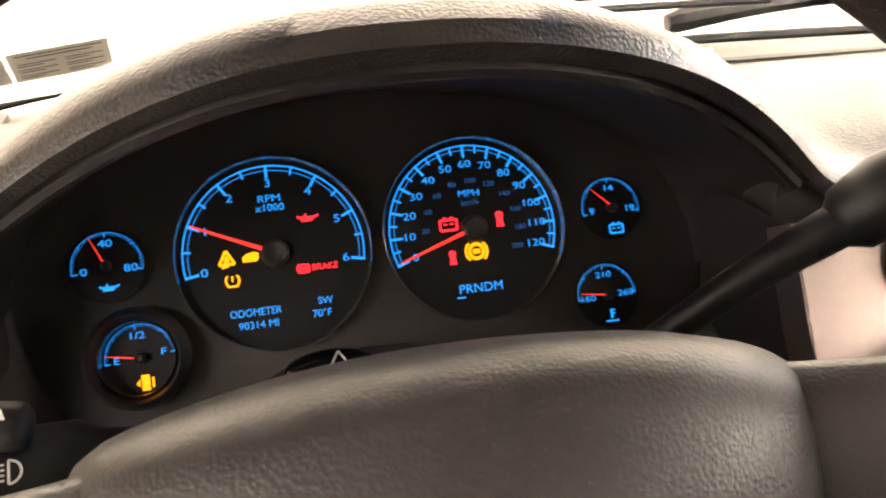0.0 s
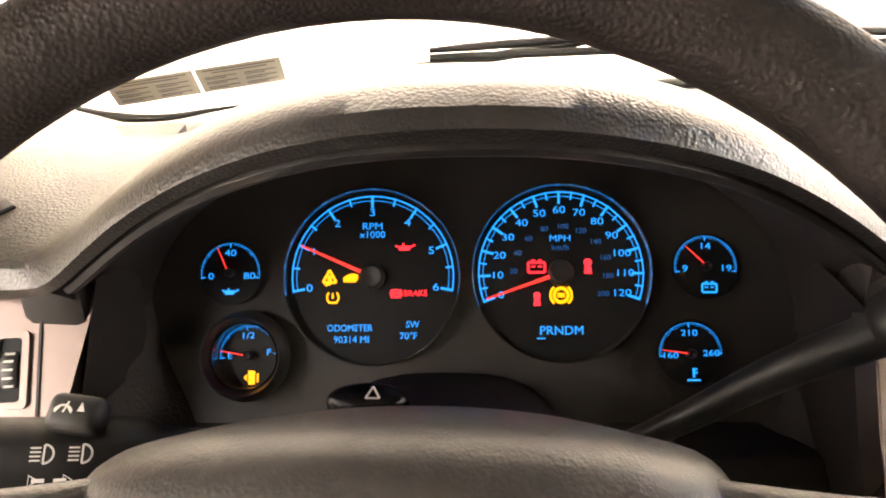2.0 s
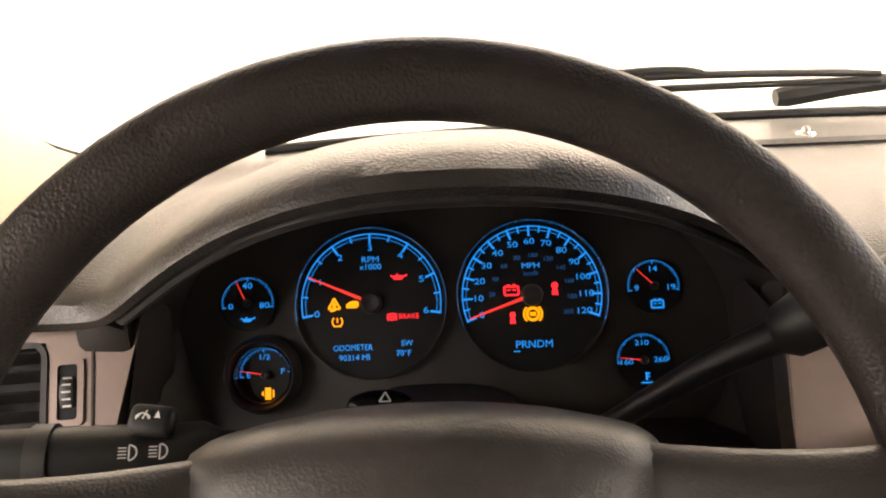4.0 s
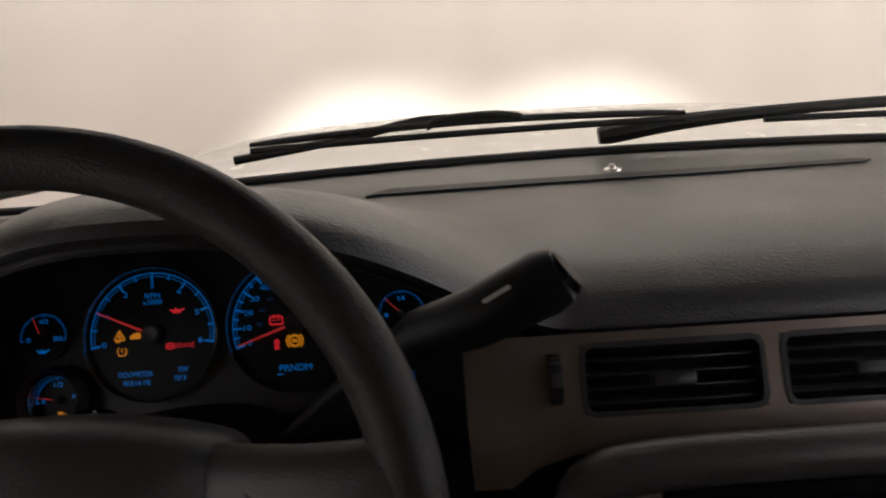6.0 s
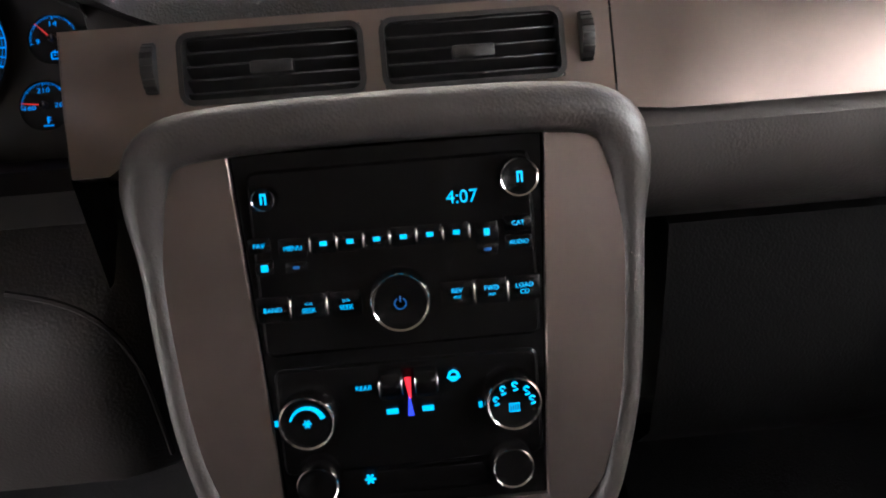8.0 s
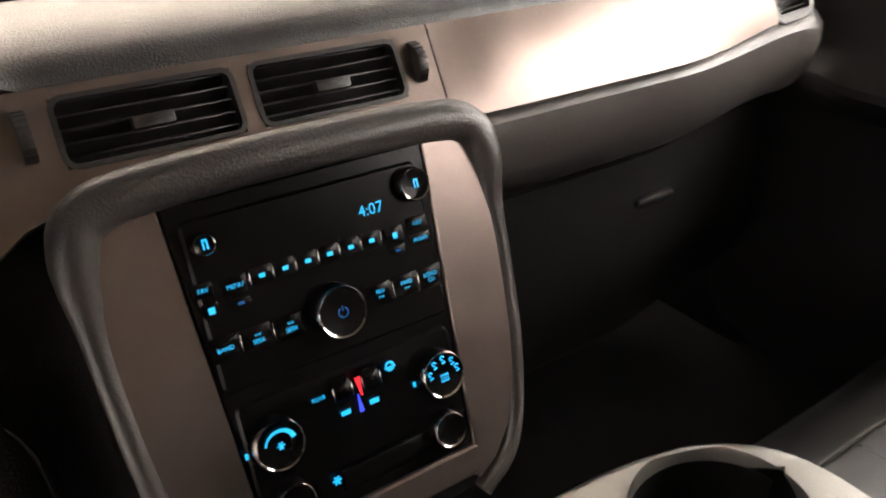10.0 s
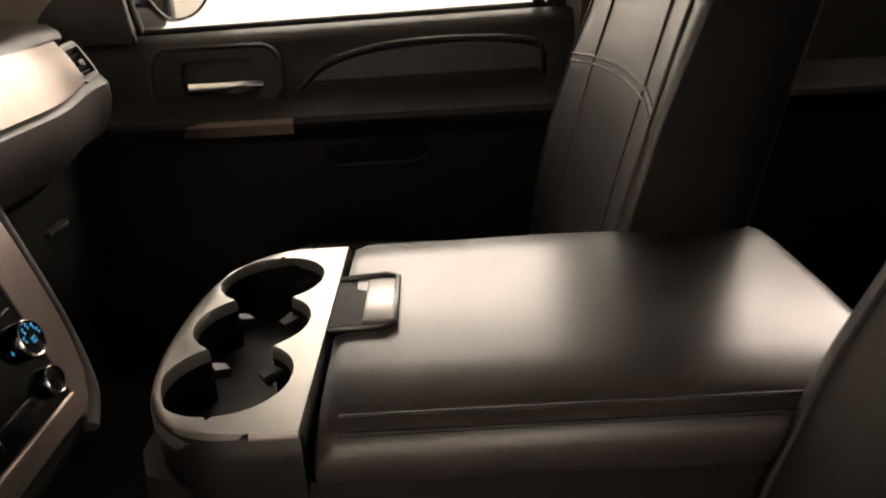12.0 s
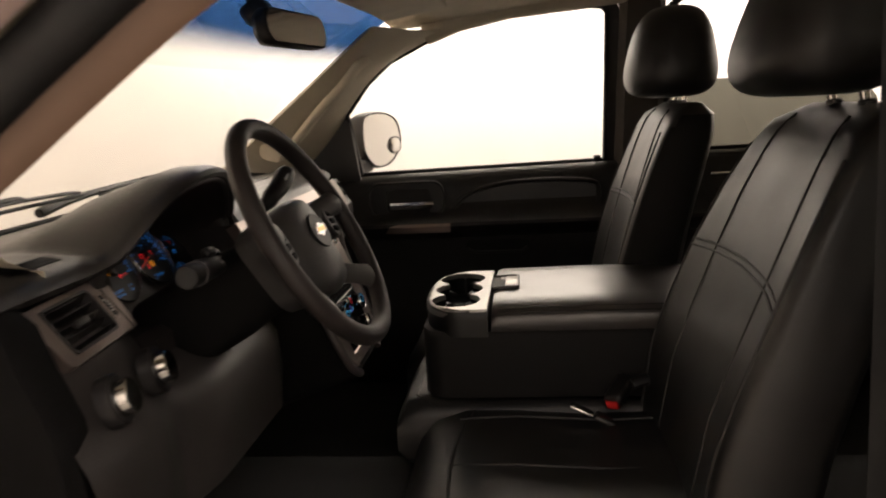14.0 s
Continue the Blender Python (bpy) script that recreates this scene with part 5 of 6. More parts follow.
    part("seam", tube([Vector((cx + 0.247 * u, 0.0 - 0.03 * u * u - back_by, 0.938 + 0.098 * (1 - u ** 4) ** 0.225 + 0.026 * abs(u) ** 3 * (1 - u ** 4) ** 0.15 - low_by)) for u in np.linspace(-0.86, 0.86, 24)], 0.0024, 6), STITCH, cush)
    for s in (-1, 1):
        part("seam", tube([Vector((cx + s * 0.165, y - back_by, z - low_by)) for y, z in ((0.0, 1.0395), (-0.10, 1.0435), (-0.25, 1.0355), (-0.38, 1.0405))], 0.0022, 6), STITCH, cush)
    part("seam", tube([Vector((cx, y - back_by, z - low_by)) for y, z in ((0.0, 1.0345), (-0.10, 1.0358), (-0.25, 1.0285), (-0.38, 1.0330))], 0.0018, 6), STITCH, cush)
    part("seat_base", box(cx, -0.2, 0.76, 0.44, 0.46, 0.2, 0.02), BLACK, seat, "black seat base on the cabin floor")
    part("side_shield", box(cx + (-0.245 if cx < CX else 0.245), -0.2, 0.84, 0.03, 0.44, 0.11, 0.012), BLACK, seat)
    if lean:
        for ob in seat.children_recursive:
            for vert in ob.data.vertices:
                vert.co.y -= lean * max(0.0, vert.co.z - 1.12)
    seat.location += Vector((0, dy, dz))
    return seat


front_seat(0.0, "black leather driver seat with chrome headrest posts", 0.015, 0.012, 0.040, 0.035, 0.11)
front_seat(0.77, "black leather passenger seat with chrome headrest posts", 0.055, 0.012, 0.012, wide=0.028, head_by=0.036)

# middle seat with its back folded down as a console
console = thing("centre_console", (CX + 0.010, -0.2, 0.65), "folded middle seat back as console with leather lid and cup holders", "console")
KX, KW = 0.394, 0.158
SEAM, TZ = -0.072, 1.187
part("lower_cushion", loft([[Vector((KX + 0.165 * math.copysign(abs(math.cos(a)) ** 0.4, math.cos(a)), y, 0.945 + 0.075 * math.copysign(abs(math.sin(a)) ** 0.4, math.sin(a)) * s)) for a in [2 * math.pi * k / 28 for k in range(28)]] for y, s in ((-0.46, 1.0), (-0.2, 1.0), (0.055, 1.0), (0.09, 0.85), (0.105, 0.5))], closed=True, cap=True), LEATHER, console, "black leather middle seat cushion")
part("seam", tube([(KX - 0.160, 0.03, 1.006), (KX - 0.12, 0.07, 1.014), (KX + 0.12, 0.07, 1.014)], 0.002, 6), STITCH, console)
# the shell's shade comes from the same darkened side colour
part("shell", loft([[Vector((KX + w * a, y, z)) for a, z in ((-1, 1.02), (-1.0, 1.135), (-0.97, 1.143), (0.97, 1.143), (1.0, 1.135), (1, 1.02))] for y, w in ((-0.46, 0.152), (SEAM, 0.155), (0.015, 0.152), (0.04, 0.138), (0.052, 0.11))], closed=True, cap=True), SIDE_SHADED, console, "console shell in shade-darkened black vinyl")
rows = []
for y, dz in ((-0.475, -0.016), (-0.465, -0.006), (-0.45, 0), (-0.26, 0.002), (SEAM - 0.018, 0.0), (SEAM - 0.007, -0.004), (SEAM - 0.004, -0.012)):
    rows.append([Vector((KX + x, y, z + (dz if z > 1.155 else 0))) for x, z in ((-0.155, 1.144), (-0.157, 1.150), (-0.158, 1.165), (-0.155, 1.174), (-0.147, 1.1818), (-0.132, 1.1885), (-0.09, 1.193), (0, 1.1965), (0.09, 1.198), (0.134, 1.196), (0.150, 1.189), (0.157, 1.178), (0.158, 1.165), (0.157, 1.150), (0.155, 1.144))])
lid = part("lid", loft(rows, closed=True, cap=True), LEATHER_LID, console, "black leather console lid with stitched edge")
for s in (-1, 1):
    for dx, dz in ((0.142, 1.1842), (0.152, 1.1775)):
        dz += 0.0078 if s > 0 else 0.0008
        part("seam", tube([(KX + s * dx, y, dz) for y in np.linspace(-0.45, SEAM - 0.02, 8)], 0.0018, 6), STITCH, lid)
# no hole is cut here: a flush plate, blackened like a shaded pocket
latch = part("latch_well", prism(basis((KX + 0.004, SEAM - 0.026, 1.1875), (1, 0, 0), (0, 1, 0)), round_rect(0.092, 0.050, 0.007), 0.0, 0.0095, 0.001), WELL_SHADED, lid, "flush plate in shade black for the latch pocket at the lid edge")
part("latch_handle", box(KX + 0.002, SEAM - 0.0385, 1.1980, 0.080, 0.023, 0.006, 0.0025), TRAY, latch, "satin latch handle")
part("latch_frame", tube([(KX - 0.043, SEAM - 0.002, 1.1975), (KX - 0.045, SEAM - 0.042, 1.1990), (KX - 0.039, SEAM - 0.051, 1.1990), (KX + 0.047, SEAM - 0.051, 1.1990), (KX + 0.053, SEAM - 0.042, 1.1990), (KX + 0.051, SEAM - 0.002, 1.1975)], 0.0026, 8), LEATHER_LID, latch)
CUPS, CR = (KX - 0.087, KX, KX + 0.087), 0.0500
YC = -0.008


def cup_half(x):
    return max([0.0] + [math.sqrt(max(0.0, CR * CR - (x - c) ** 2)) * 0.88 for c in CUPS])


def tray_front(x):
    u = abs(x - KX) / 0.158
    return -0.030 + 0.083 * max(0.0, 1 - min(1.0, u) ** 2.6) ** 0.385


xs = [KX - 0.158 + 0.0211 * (k / 10) ** 2.2 for k in range(10)] + [KX - 0.1369 + 0.2738 * k / 80 for k in range(81)] + [KX + 0.158 - 0.0211 * (k / 10) ** 2.2 for k in range(9, -1, -1)]
xs = sorted(xs + [KX + s * (0.137 - d) for s in (-1, 1) for d in (0.0002, 0.0006, 0.0012, 0.0020)])
tray = bm_new()
front_band, rear_band = [], []
for x in xs:
    h = cup_half(x)
    fy = tray_front(x)
    mid = min(YC, fy - 0.010)
    dip = min(1.0, h / 0.02)
    front_band.append([Vector((x, fy, TZ - 0.016)), Vector((x, fy, TZ - 0.0085)), Vector((x, fy - 0.0015, TZ - 0.0045)), Vector((x, fy - 0.0045, TZ - 0.0014)), Vector((x, fy - 0.0085, TZ)), Vector((x, mid + h + 0.002 * dip, TZ)), Vector((x, mid + h, TZ - 0.003 * dip)), Vector((x, mid + h, TZ - 0.012 * dip))])
    rear_band.append([Vector((x, mid - h, TZ - 0.012 * dip)), Vector((x, mid - h, TZ - 0.003 * dip)), Vector((x, mid - h - 0.002 * dip, TZ)), Vector((x, SEAM + 0.003, TZ)), Vector((x, SEAM, TZ - 0.004)), Vector((x, SEAM, TZ - 0.011))])
add_loft(tray, front_band)
add_loft(tray, rear_band)
for s in (0, -1):
    a, b = front_band[s], rear_band[s]
    o = Vector((-0.003 if s == 0 else 0.003, 0, -0.006))
    add_loft(tray, [[a[4], b[3]], [a[4] + o * 0.4, b[3] + o * 0.4], [a[4] + o * 0.4 + Vector((0, 0, -0.003)), b[3] + o * 0.4 + Vector((0, 0, -0.003))]])
tray_ob = part("cup_tray", tray, TRAY, console, "satin grey cup holder tray with three joined cups")
well = bm_new()
wx = [x for x in xs if cup_half(x) > 0]
add_loft(well, [[Vector((x, YC + cup_half(x) * k, z)) for x in wx] for k, z in ((1.0, TZ - 0.010), (0.96, TZ - 0.100), (0.9, TZ - 0.107), (0, TZ - 0.108), (-0.9, TZ - 0.107), (-0.96, TZ - 0.100), (-1.0, TZ - 0.010))])
# well lining coloured almost black for the shade inside
part("cup_well", well, WELL_SHADED, tray_ob, "rubber-lined cup wells, darkened as deep shade")
for c in CUPS:
    part("cup_mat", lathe(pose(c, YC, TZ - 0.1065), [(0.034, 0.0), (0.034, 0.0025), (0.032, 0.0035), (0.026, 0.0028), (0.0001, 0.0028)], 32), RUBBER, tray_ob, "round rubber cup mat")
    for sx, sy in ((-1, 1), (1, -1)):
        part("cup_finger", prism(Matrix.Translation((c + sx * 0.0405, YC + sy * 0.0225, TZ - 0.024)) @ pose(0, 0, 0, 18 * sy, 0, -35 * sx * sy), [(-0.009, 0.006 * sy), (0.009, 0.006 * sy), (0.006, -0.009 * sy), (-0.006, -0.009 * sy)][::sy], 0.0, 0.007, 0.0015), LEVER, tray_ob, "small spring cup finger")
ring = [(x, tray_front(x) - 0.0015) for x in xs] + [(xs[-1] + 0.001, SEAM + 0.002), (xs[0] - 0.001, SEAM + 0.002)]
part("tray_skirt", loft([[Vector((KX + (x - KX) * k, y * (1 if k > 0.99 else 0.97), z)) for x, y in ring] for k, z in ((0.992, TZ - 0.003), (1.003, TZ - 0.005), (1.008, 1.168), (0.995, 1.135))], closed=True), CONSOLE, console, "black moulded front of the console")

# driver belt buckle beside the console
buckle = thing("belt_buckle", (0.21, -0.30, 0.98), "black belt buckle with red button and chrome tongue by the seat", "belt buckle")
way = Vector((-0.10, 0.060, -0.043)).normalized()
bm_ = basis((0.208, -0.296, 1.044), way, (0.80, 0.60, 0.0))
part("buckle_body", box(0, 0, 0, 0.070, 0.034, 0.024, 0.008, 3, bm_), BLACK, buckle)
part("release_button", box(0.034, 0, 0.004, 0.010, 0.022, 0.014, 0.002, 2, bm_), RED, buckle, "red release button")
tm_ = Matrix.Translation((0.168, -0.243, 1.018)) @ pose(0, 0, 0, 24, 0, -8)
part("belt_tongue", box(0, 0.016, 0, 0.022, 0.042, 0.005, 0.002, 2, tm_), CHROME, buckle, "chrome belt tongue")
part("tongue_grip", box(0, -0.026, 0.001, 0.028, 0.038, 0.010, 0.004, 3, tm_), BLACK, buckle, "black tongue grip")
part("stem", tube([(0.226, -0.40, 0.98), (0.224, -0.37, 1.035), (0.219, -0.34, 1.060), (0.212, -0.315, 1.054)], 0.017, 12, flat=0.55), RUBBER, buckle, "black webbing stem")

# rear bench
bench = thing("rear_bench", (CX, -1.4, 0.65), "black leather rear bench seat", "seat")
part("bench_cushion", loft([[Vector((CX + x, -1.32 + 0.28 * math.copysign(abs(math.cos(a)) ** 0.4, math.cos(a)), 0.93 + 0.085 * math.copysign(abs(math.sin(a)) ** 0.5, math.sin(a)))) for a in [2 * math.pi * k / 24 for k in range(24)]] for x in np.linspace(-0.76, 0.76, 12)], closed=True, cap=True), LEATHER, bench)
part("bench_back", loft([[Vector((CX + x, -1.66 - 0.22 * (z - 1.0) + d, z)) for z, d in ((0.95, 0.06), (1.1, 0.075), (1.3, 0.07), (1.48, 0.05), (1.53, 0.0), (1.48, -0.06), (0.95, -0.07))] for x in np.linspace(-0.76, 0.76, 10)], closed=True, cap=True), LEATHER, bench)
part("bench_base", box(CX, -1.38, 0.75, 1.4, 0.4, 0.2, 0.02), BLACK, bench)

# ---- passenger front door ----
def door_x(z, dx=0.0):
    return CX + 0.931 - 0.28 * max(0.0, z - 1.335) + dx


def belt(y):
    return 1.343 - 0.018 * y


door = thing("door_1", (1.28, -0.05, 0.65), "closed passenger door with black vinyl panel and chrome handle", "door", kind="structure")
prof = [(0.66, 0.02), (0.80, -0.075), (1.00, -0.085), (1.12, -0.095), (1.17, -0.105), (1.195, -0.145), (1.212, -0.152), (1.222, -0.148), (1.232, -0.115), (1.26, -0.085), (1.31, -0.075), (1.345, -0.065), (1.362, -0.05), (1.370, -0.02), (1.368, 0.02)]
rows = []
for y in np.linspace(0.55, -0.412, 32):
    k = smooth01(0.32, 0.50, y)
    row = []
    for z, dx in prof:
        arm = max(0.0, -dx - 0.085) if 1.15 < z < 1.24 else 0.0
        zz = z - 0.022 + (belt(y) + 0.022 - 1.37) * smooth01(1.2, 1.36, z)
        row.append(Vector((CX + 0.931 + dx + arm * k, y, zz)))
    rows.append(row)
part("door_panel", loft(rows), DOORSKIN, door, "black grained vinyl door panel with armrest")
# inset upper panel edged by an arc
arc = spline([(0, y, z) for y, z in ((-0.35, 1.215), (-0.352, 1.275), (-0.33, 1.298), (-0.22, 1.308), (-0.08, 1.303), (0.02, 1.28), (0.07, 1.245), (0.09, 1.212))], 6)
part("panel_bead", tube([Vector((CX + 0.931 - 0.080, p.y, p.z)) for p in arc], 0.0075, 8), DOORSKIN, door, "raised bead round the inset panel")
part("inset_panel", prism(basis((CX + 0.931 - 0.079, 0, 0), (0, -1, 0), (0, 0, 1)), [(-p.y, p.z) for p in arc], -0.004, 0.003, 0.002), LEATHER, door, "smooth black inset panel")
# handle in its bezel
HM = basis((1.232, 0.205, 1.256), (0, -1, 0), (0.12, 0, 1))
bez = part("handle_bezel", frame_plate(HM, round_rect(0.232, 0.104, 0.036, 6, -0.016, 0.010), round_rect(0.135, 0.074, 0.018, 6, -0.010, 0.004), -0.014, 0.008), DOORSKIN, door, "black bezel round the door handle")
part("bezel_rim", tube([HM @ Vector((u, v, 0.008)) for u, v in round_rect(0.228, 0.100, 0.035, 6, -0.016, 0.010)], 0.0045, 8, closed=True), DOORSKIN, bez)
part("handle_pocket", prism(HM, round_rect(0.140, 0.079, 0.02, 5, -0.010, 0.004), -0.018, -0.012), RECESS, bez)
part("door_handle", loft([[HM @ Vector((u, v * (1 - 0.35 * smooth01(0.02, 0.07, u)) - 0.009 + 0.004 * smooth01(0.0, 0.07, u), h + 0.006)) for v, h in ((-0.012, 0), (-0.011, 0.006), (-0.004, 0.008), (-0.001, 0.004), (0.002, 0.008), (0.009, 0.007), (0.011, 0), (0.0, -0.003))] for u in np.linspace(-0.066, 0.066, 12)], closed=True, cap=True), CHROME, bez, "chrome door handle")
# satin switch strip on the armrest
part("switch_strip", loft([[Vector((x + 0.040 * smooth01(0.24, 0.36, y), y, z)) for x, z in ((1.198, 1.197), (1.168, 1.199), (1.158, 1.191), (1.160, 1.173))] for y in np.linspace(0.33, 0.085, 12)]), TRIM, door, "satin metal strip with window switches")
for y in (0.215, 0.18):
    part("window_switch", box(1.186, y, 1.198, 0.016, 0.026, 0.008, 0.003), BLACK, door)
part("pull_pocket", prism(basis((1.2165, -0.05, 1.120), (0, -1, 0), (-0.15, 0, 1)), round_rect(0.19, 0.035, 0.014), -0.01, 0.001), FACE, door, "dark door pull pocket")
part("pocket_lip", tube([(1.214, -0.14, 1.112), (1.212, -0.12, 1.100), (1.212, 0.02, 1.100), (1.214, 0.042, 1.112)], 0.005, 8), DOORSKIN, door)
# window: seals, glass, frame
edge = [(0.46, 1.330), (0.373, 1.330), (0.391, 1.525), (0.318, 1.613), (0.243, 1.673), (0.087, 1.742), (-0.108, 1.776), (-0.330, 1.790), (-0.365, 1.786), (-0.380, 1.768), (-0.380, 1.55), (-0.378, 1.349)]
line = [Vector((door_x(z), y, z)) for y, z in edge[2:]]
part("window_seal", tube([Vector((door_x(1.335), 0.368, 1.335))] + line, 0.007, 8), RUBBER, door, "black rubber window seal")
part("belt_seal", tube([Vector((door_x(belt(y)) + 0.0, y, belt(y) + 0.004)) for y in np.linspace(0.46, -0.385, 14)], 0.006, 8), RUBBER, door)
part("lock_peg", box(door_x(1.36) - 0.01, -0.355, 1.362, 0.012, 0.022, 0.014, 0.004), BLACK, door, "small black lock peg")
part("window_frame", loft([[Vector((door_x(z) + 0.03, y, z)), Vector((door_x(z), y, z)), Vector((door_x(z) - 0.018, y + oy, z + oz)), Vector((door_x(z) + 0.03, y + oy, z + oz))] for (y, z), (oy, oz) in zip(edge[2:], ((0.03, 0.02), (0.03, 0.03), (0.02, 0.03), (0.015, 0.035), (0.0, 0.035), (-0.01, 0.03), (-0.03, 0.03), (-0.035, 0.0), (-0.035, 0.0), (-0.035, 0.0)))]), BLACK, door, "dark door window frame")
part("mirror_sail", prism(basis((door_x(1.45) - 0.010, 0, 0), (0, -1, 0), (0, 0, 1)), [(-0.56, 1.325), (-0.365, 1.325), (-0.388, 1.53), (-0.45, 1.50)], -0.004, 0.012, 0.003), BLACK, door, "black triangular corner panel")
gl = part("door_glass", loft([[Vector((door_x(z) + 0.012, y, z)) for y in (0.40, 0.1, -0.2, -0.385)] for z in (1.33, 1.5, 1.65, 1.79)]), CLEAR, door, "clear window glass")
gl.visible_shadow = False

# rear door on the passenger side with a half-lowered tinted window
rdoor = thing("door_2", (1.28, -1.15, 0.65), "closed rear door with black vinyl panel and half-lowered tinted window", "door", kind="structure")
rows = []
for y in np.linspace(-0.535, -1.75, 20):
    rows.append([Vector((CX + 0.931 + dx, y, z - 0.022 + (0.022 if z > 1.3 else 0))) for z, dx in prof])
part("door_panel", loft(rows), DOORSKIN, rdoor, "black grained vinyl rear door panel")
part("belt_seal", tube([(door_x(1.37), y, 1.374) for y in np.linspace(-0.54, -1.7, 8)], 0.006, 8), RUBBER, rdoor)
part("door_handle", box(1.235, -0.72, 1.305, 0.012, 0.10, 0.012, 0.004), CHROME, rdoor, "chrome door handle")
tg = part("door_glass", loft([[Vector((door_x(z) + 0.012, y, z)) for y, z in ((yy, 1.35), (yy, 1.35 + 0.5 * (zt - 1.35)), (yy, zt))] for yy, zt in ((-0.545, 1.572), (-0.66, 1.574), (-0.80, 1.573), (-0.95, 1.570), (-1.05, 1.562), (-1.10, 1.545), (-1.14, 1.50), (-1.17, 1.36))]), TINTED, rdoor, "half-lowered grey tinted window glass")
tg.visible_shadow = False
part("window_frame", tube([Vector((door_x(z), y, z)) for y, z in ((-0.55, 1.37), (-0.55, 1.77), (-0.58, 1.80), (-0.9, 1.818), (-1.4, 1.812), (-1.52, 1.77), (-1.60, 1.38))], 0.014, 8), BLACK, rdoor)
# body side behind, closing both sides at the back and below the sills
for s, y0, y1, nm in ((1, -1.74, -2.4, "quarter_panel"), (-1, -0.62, -2.4, "quarter_panel")):
    part(nm, box(CX + s * 0.955, (y0 + y1) / 2, 1.02, 0.03, abs(y1 - y0), 0.76, 0.008), DOORSKIN, kind="structure", label="dark trimmed cabin side")
wrear = part("window_2", loft([[Vector((CX - shell_half(z) - 0.004, y, z)) for y in (-0.60, -1.1, -1.7, -2.34)] for z in (1.38, 1.52, 1.66, 1.80)]), TINTED, kind="structure", label="closed grey tinted rear side window")
tagged(wrear, category="window")
part("sill", box(CX - 0.945, 0.0, 0.66, 0.08, 1.1, 0.08, 0.02), BLACK, kind="structure", label="black door sill under the open driver door")
part("kick_panel", box(CX + 0.945, 0.76, 1.0, 0.05, 0.5, 0.76, 0.01), DOORSKIN, kind="structure", label="dark panel ahead of the passenger door")
part("kick_panel", box(CX - 0.93, 0.70, 1.0, 0.05, 0.4, 0.74, 0.01), DOORSKIN, kind="structure", label="dark panel ahead of the open driver doorway")

# driver doorway edge: painted inner flange, then the black seal
flange = spline([(0, y, z) for y, z in ((0.52, 1.352), (0.318, 1.491), (0.205, 1.572), (0.097, 1.644), (-0.04, 1.712), (-0.20, 1.752), (-0.40, 1.768))], 5)
rows = [[Vector((-0.435, p.y + 0.02, p.z + 0.02)), Vector((-0.45, p.y, p.z)), Vector((-0.458, p.y + 0.002, p.z + 0.004)), Vector((-0.470, p.y + 0.010, p.z + 0.014)), Vector((-0.476, p.y + 0.016, p.z + 0.022))] for p in flange]
tagged(part("doorway_flange", loft(rows), PAINT_IN, kind="structure", label="tan painted inner edge of the open driver doorway"), category="door frame")
part("doorway_seal", tube([Vector((-0.499, p.y + 0.026, p.z + 0.036)) for p in flange], 0.025, 12), RUBBER, kind="structure", label="black rubber seal round the open driver doorway")
rows = [[Vector((-0.505, p.y + 0.045, p.z + 0.058)), Vector((-0.530, p.y + 0.036, p.z + 0.050)), Vector((-0.538, p.y + 0.040, p.z + 0.056)), Vector((-0.546, p.y + 0.050, p.z + 0.070)), Vector((-0.540, p.y + 0.060, p.z + 0.080))] for p in flange]
tagged(part("doorway_edge", loft(rows), PAINT_OUT, kind="structure", label="painted outer lip of the open driver doorway"), category="door frame")
part("roof_seal", tube([Vector((-0.575, p.y + 0.064, p.z + 0.096)) for p in flange], 0.032, 12), RUBBER, kind="structure", label="dark roof gutter seal above the open doorway")

# driver belt on the pillar
belt_t = thing("seat_belt", (-0.45, -0.52, 1.2), "black seat belt webbing hanging down the door pillar", "seat belt")
part("webbing", loft([[Vector((x, y, z)), Vector((x + 0.006, y + 0.048, z))] for x, y, z in ((-0.39, -0.50, 1.68), (-0.41, -0.495, 1.5), (-0.43, -0.49, 1.2), (-0.44, -0.49, 0.8))]), RUBBER, belt_t)
part("belt_anchor", box(-0.395, -0.452, 1.69, 0.025, 0.05, 0.07, 0.01), BLACK, belt_t)

# ---- outside mirror ----
om = thing("side_mirror", (1.40, 0.36, 1.38), "outside mirror with small round wide-angle mirror on the passenger door", "mirror")
MM = basis((1.425, 0.322, 1.442), (0.80, -0.60, 0), (0, 0.0, 1))
mo = [(-0.076, 0.02), (-0.070, 0.062), (-0.048, 0.078), (0.0, 0.082), (0.045, 0.070), (0.070, 0.045), (0.080, 0.0), (0.066, -0.042), (0.028, -0.076), (-0.018, -0.084), (-0.050, -0.066), (-0.072, -0.030)]
ml = [(p.x, p.y) for p in spline([(x, y, 0) for x, y in mo + mo[:1]], 4)[:-1]]
part("mirror_shell", loft([[MM @ Vector((x * k, y * k, h)) for x, y in ml] for k, h in ((1.0, 0.0), (1.06, 0.004), (1.09, -0.01), (1.08, -0.05), (0.95, -0.085), (0.6, -0.105), (0.1, -0.11))], closed=True), BLACK, om, "dark mirror shell")
part("mirror_glass", prism(MM, [(x * 1.0, y * 1.0) for x, y in ml], -0.006, 0.0005), PLATE, om, "silvered mirror glass")
part("spot_mirror", lathe(MM @ Matrix.Translation((0.055, -0.022, 0)), [(0.0275, 0.0), (0.0275, 0.004), (0.0255, 0.005), (0.0254, 0.0045), (0.018, 0.0055), (0.009, 0.0061), (0.0001, 0.0063)], 32), PLATE, om, "small round convex mirror")
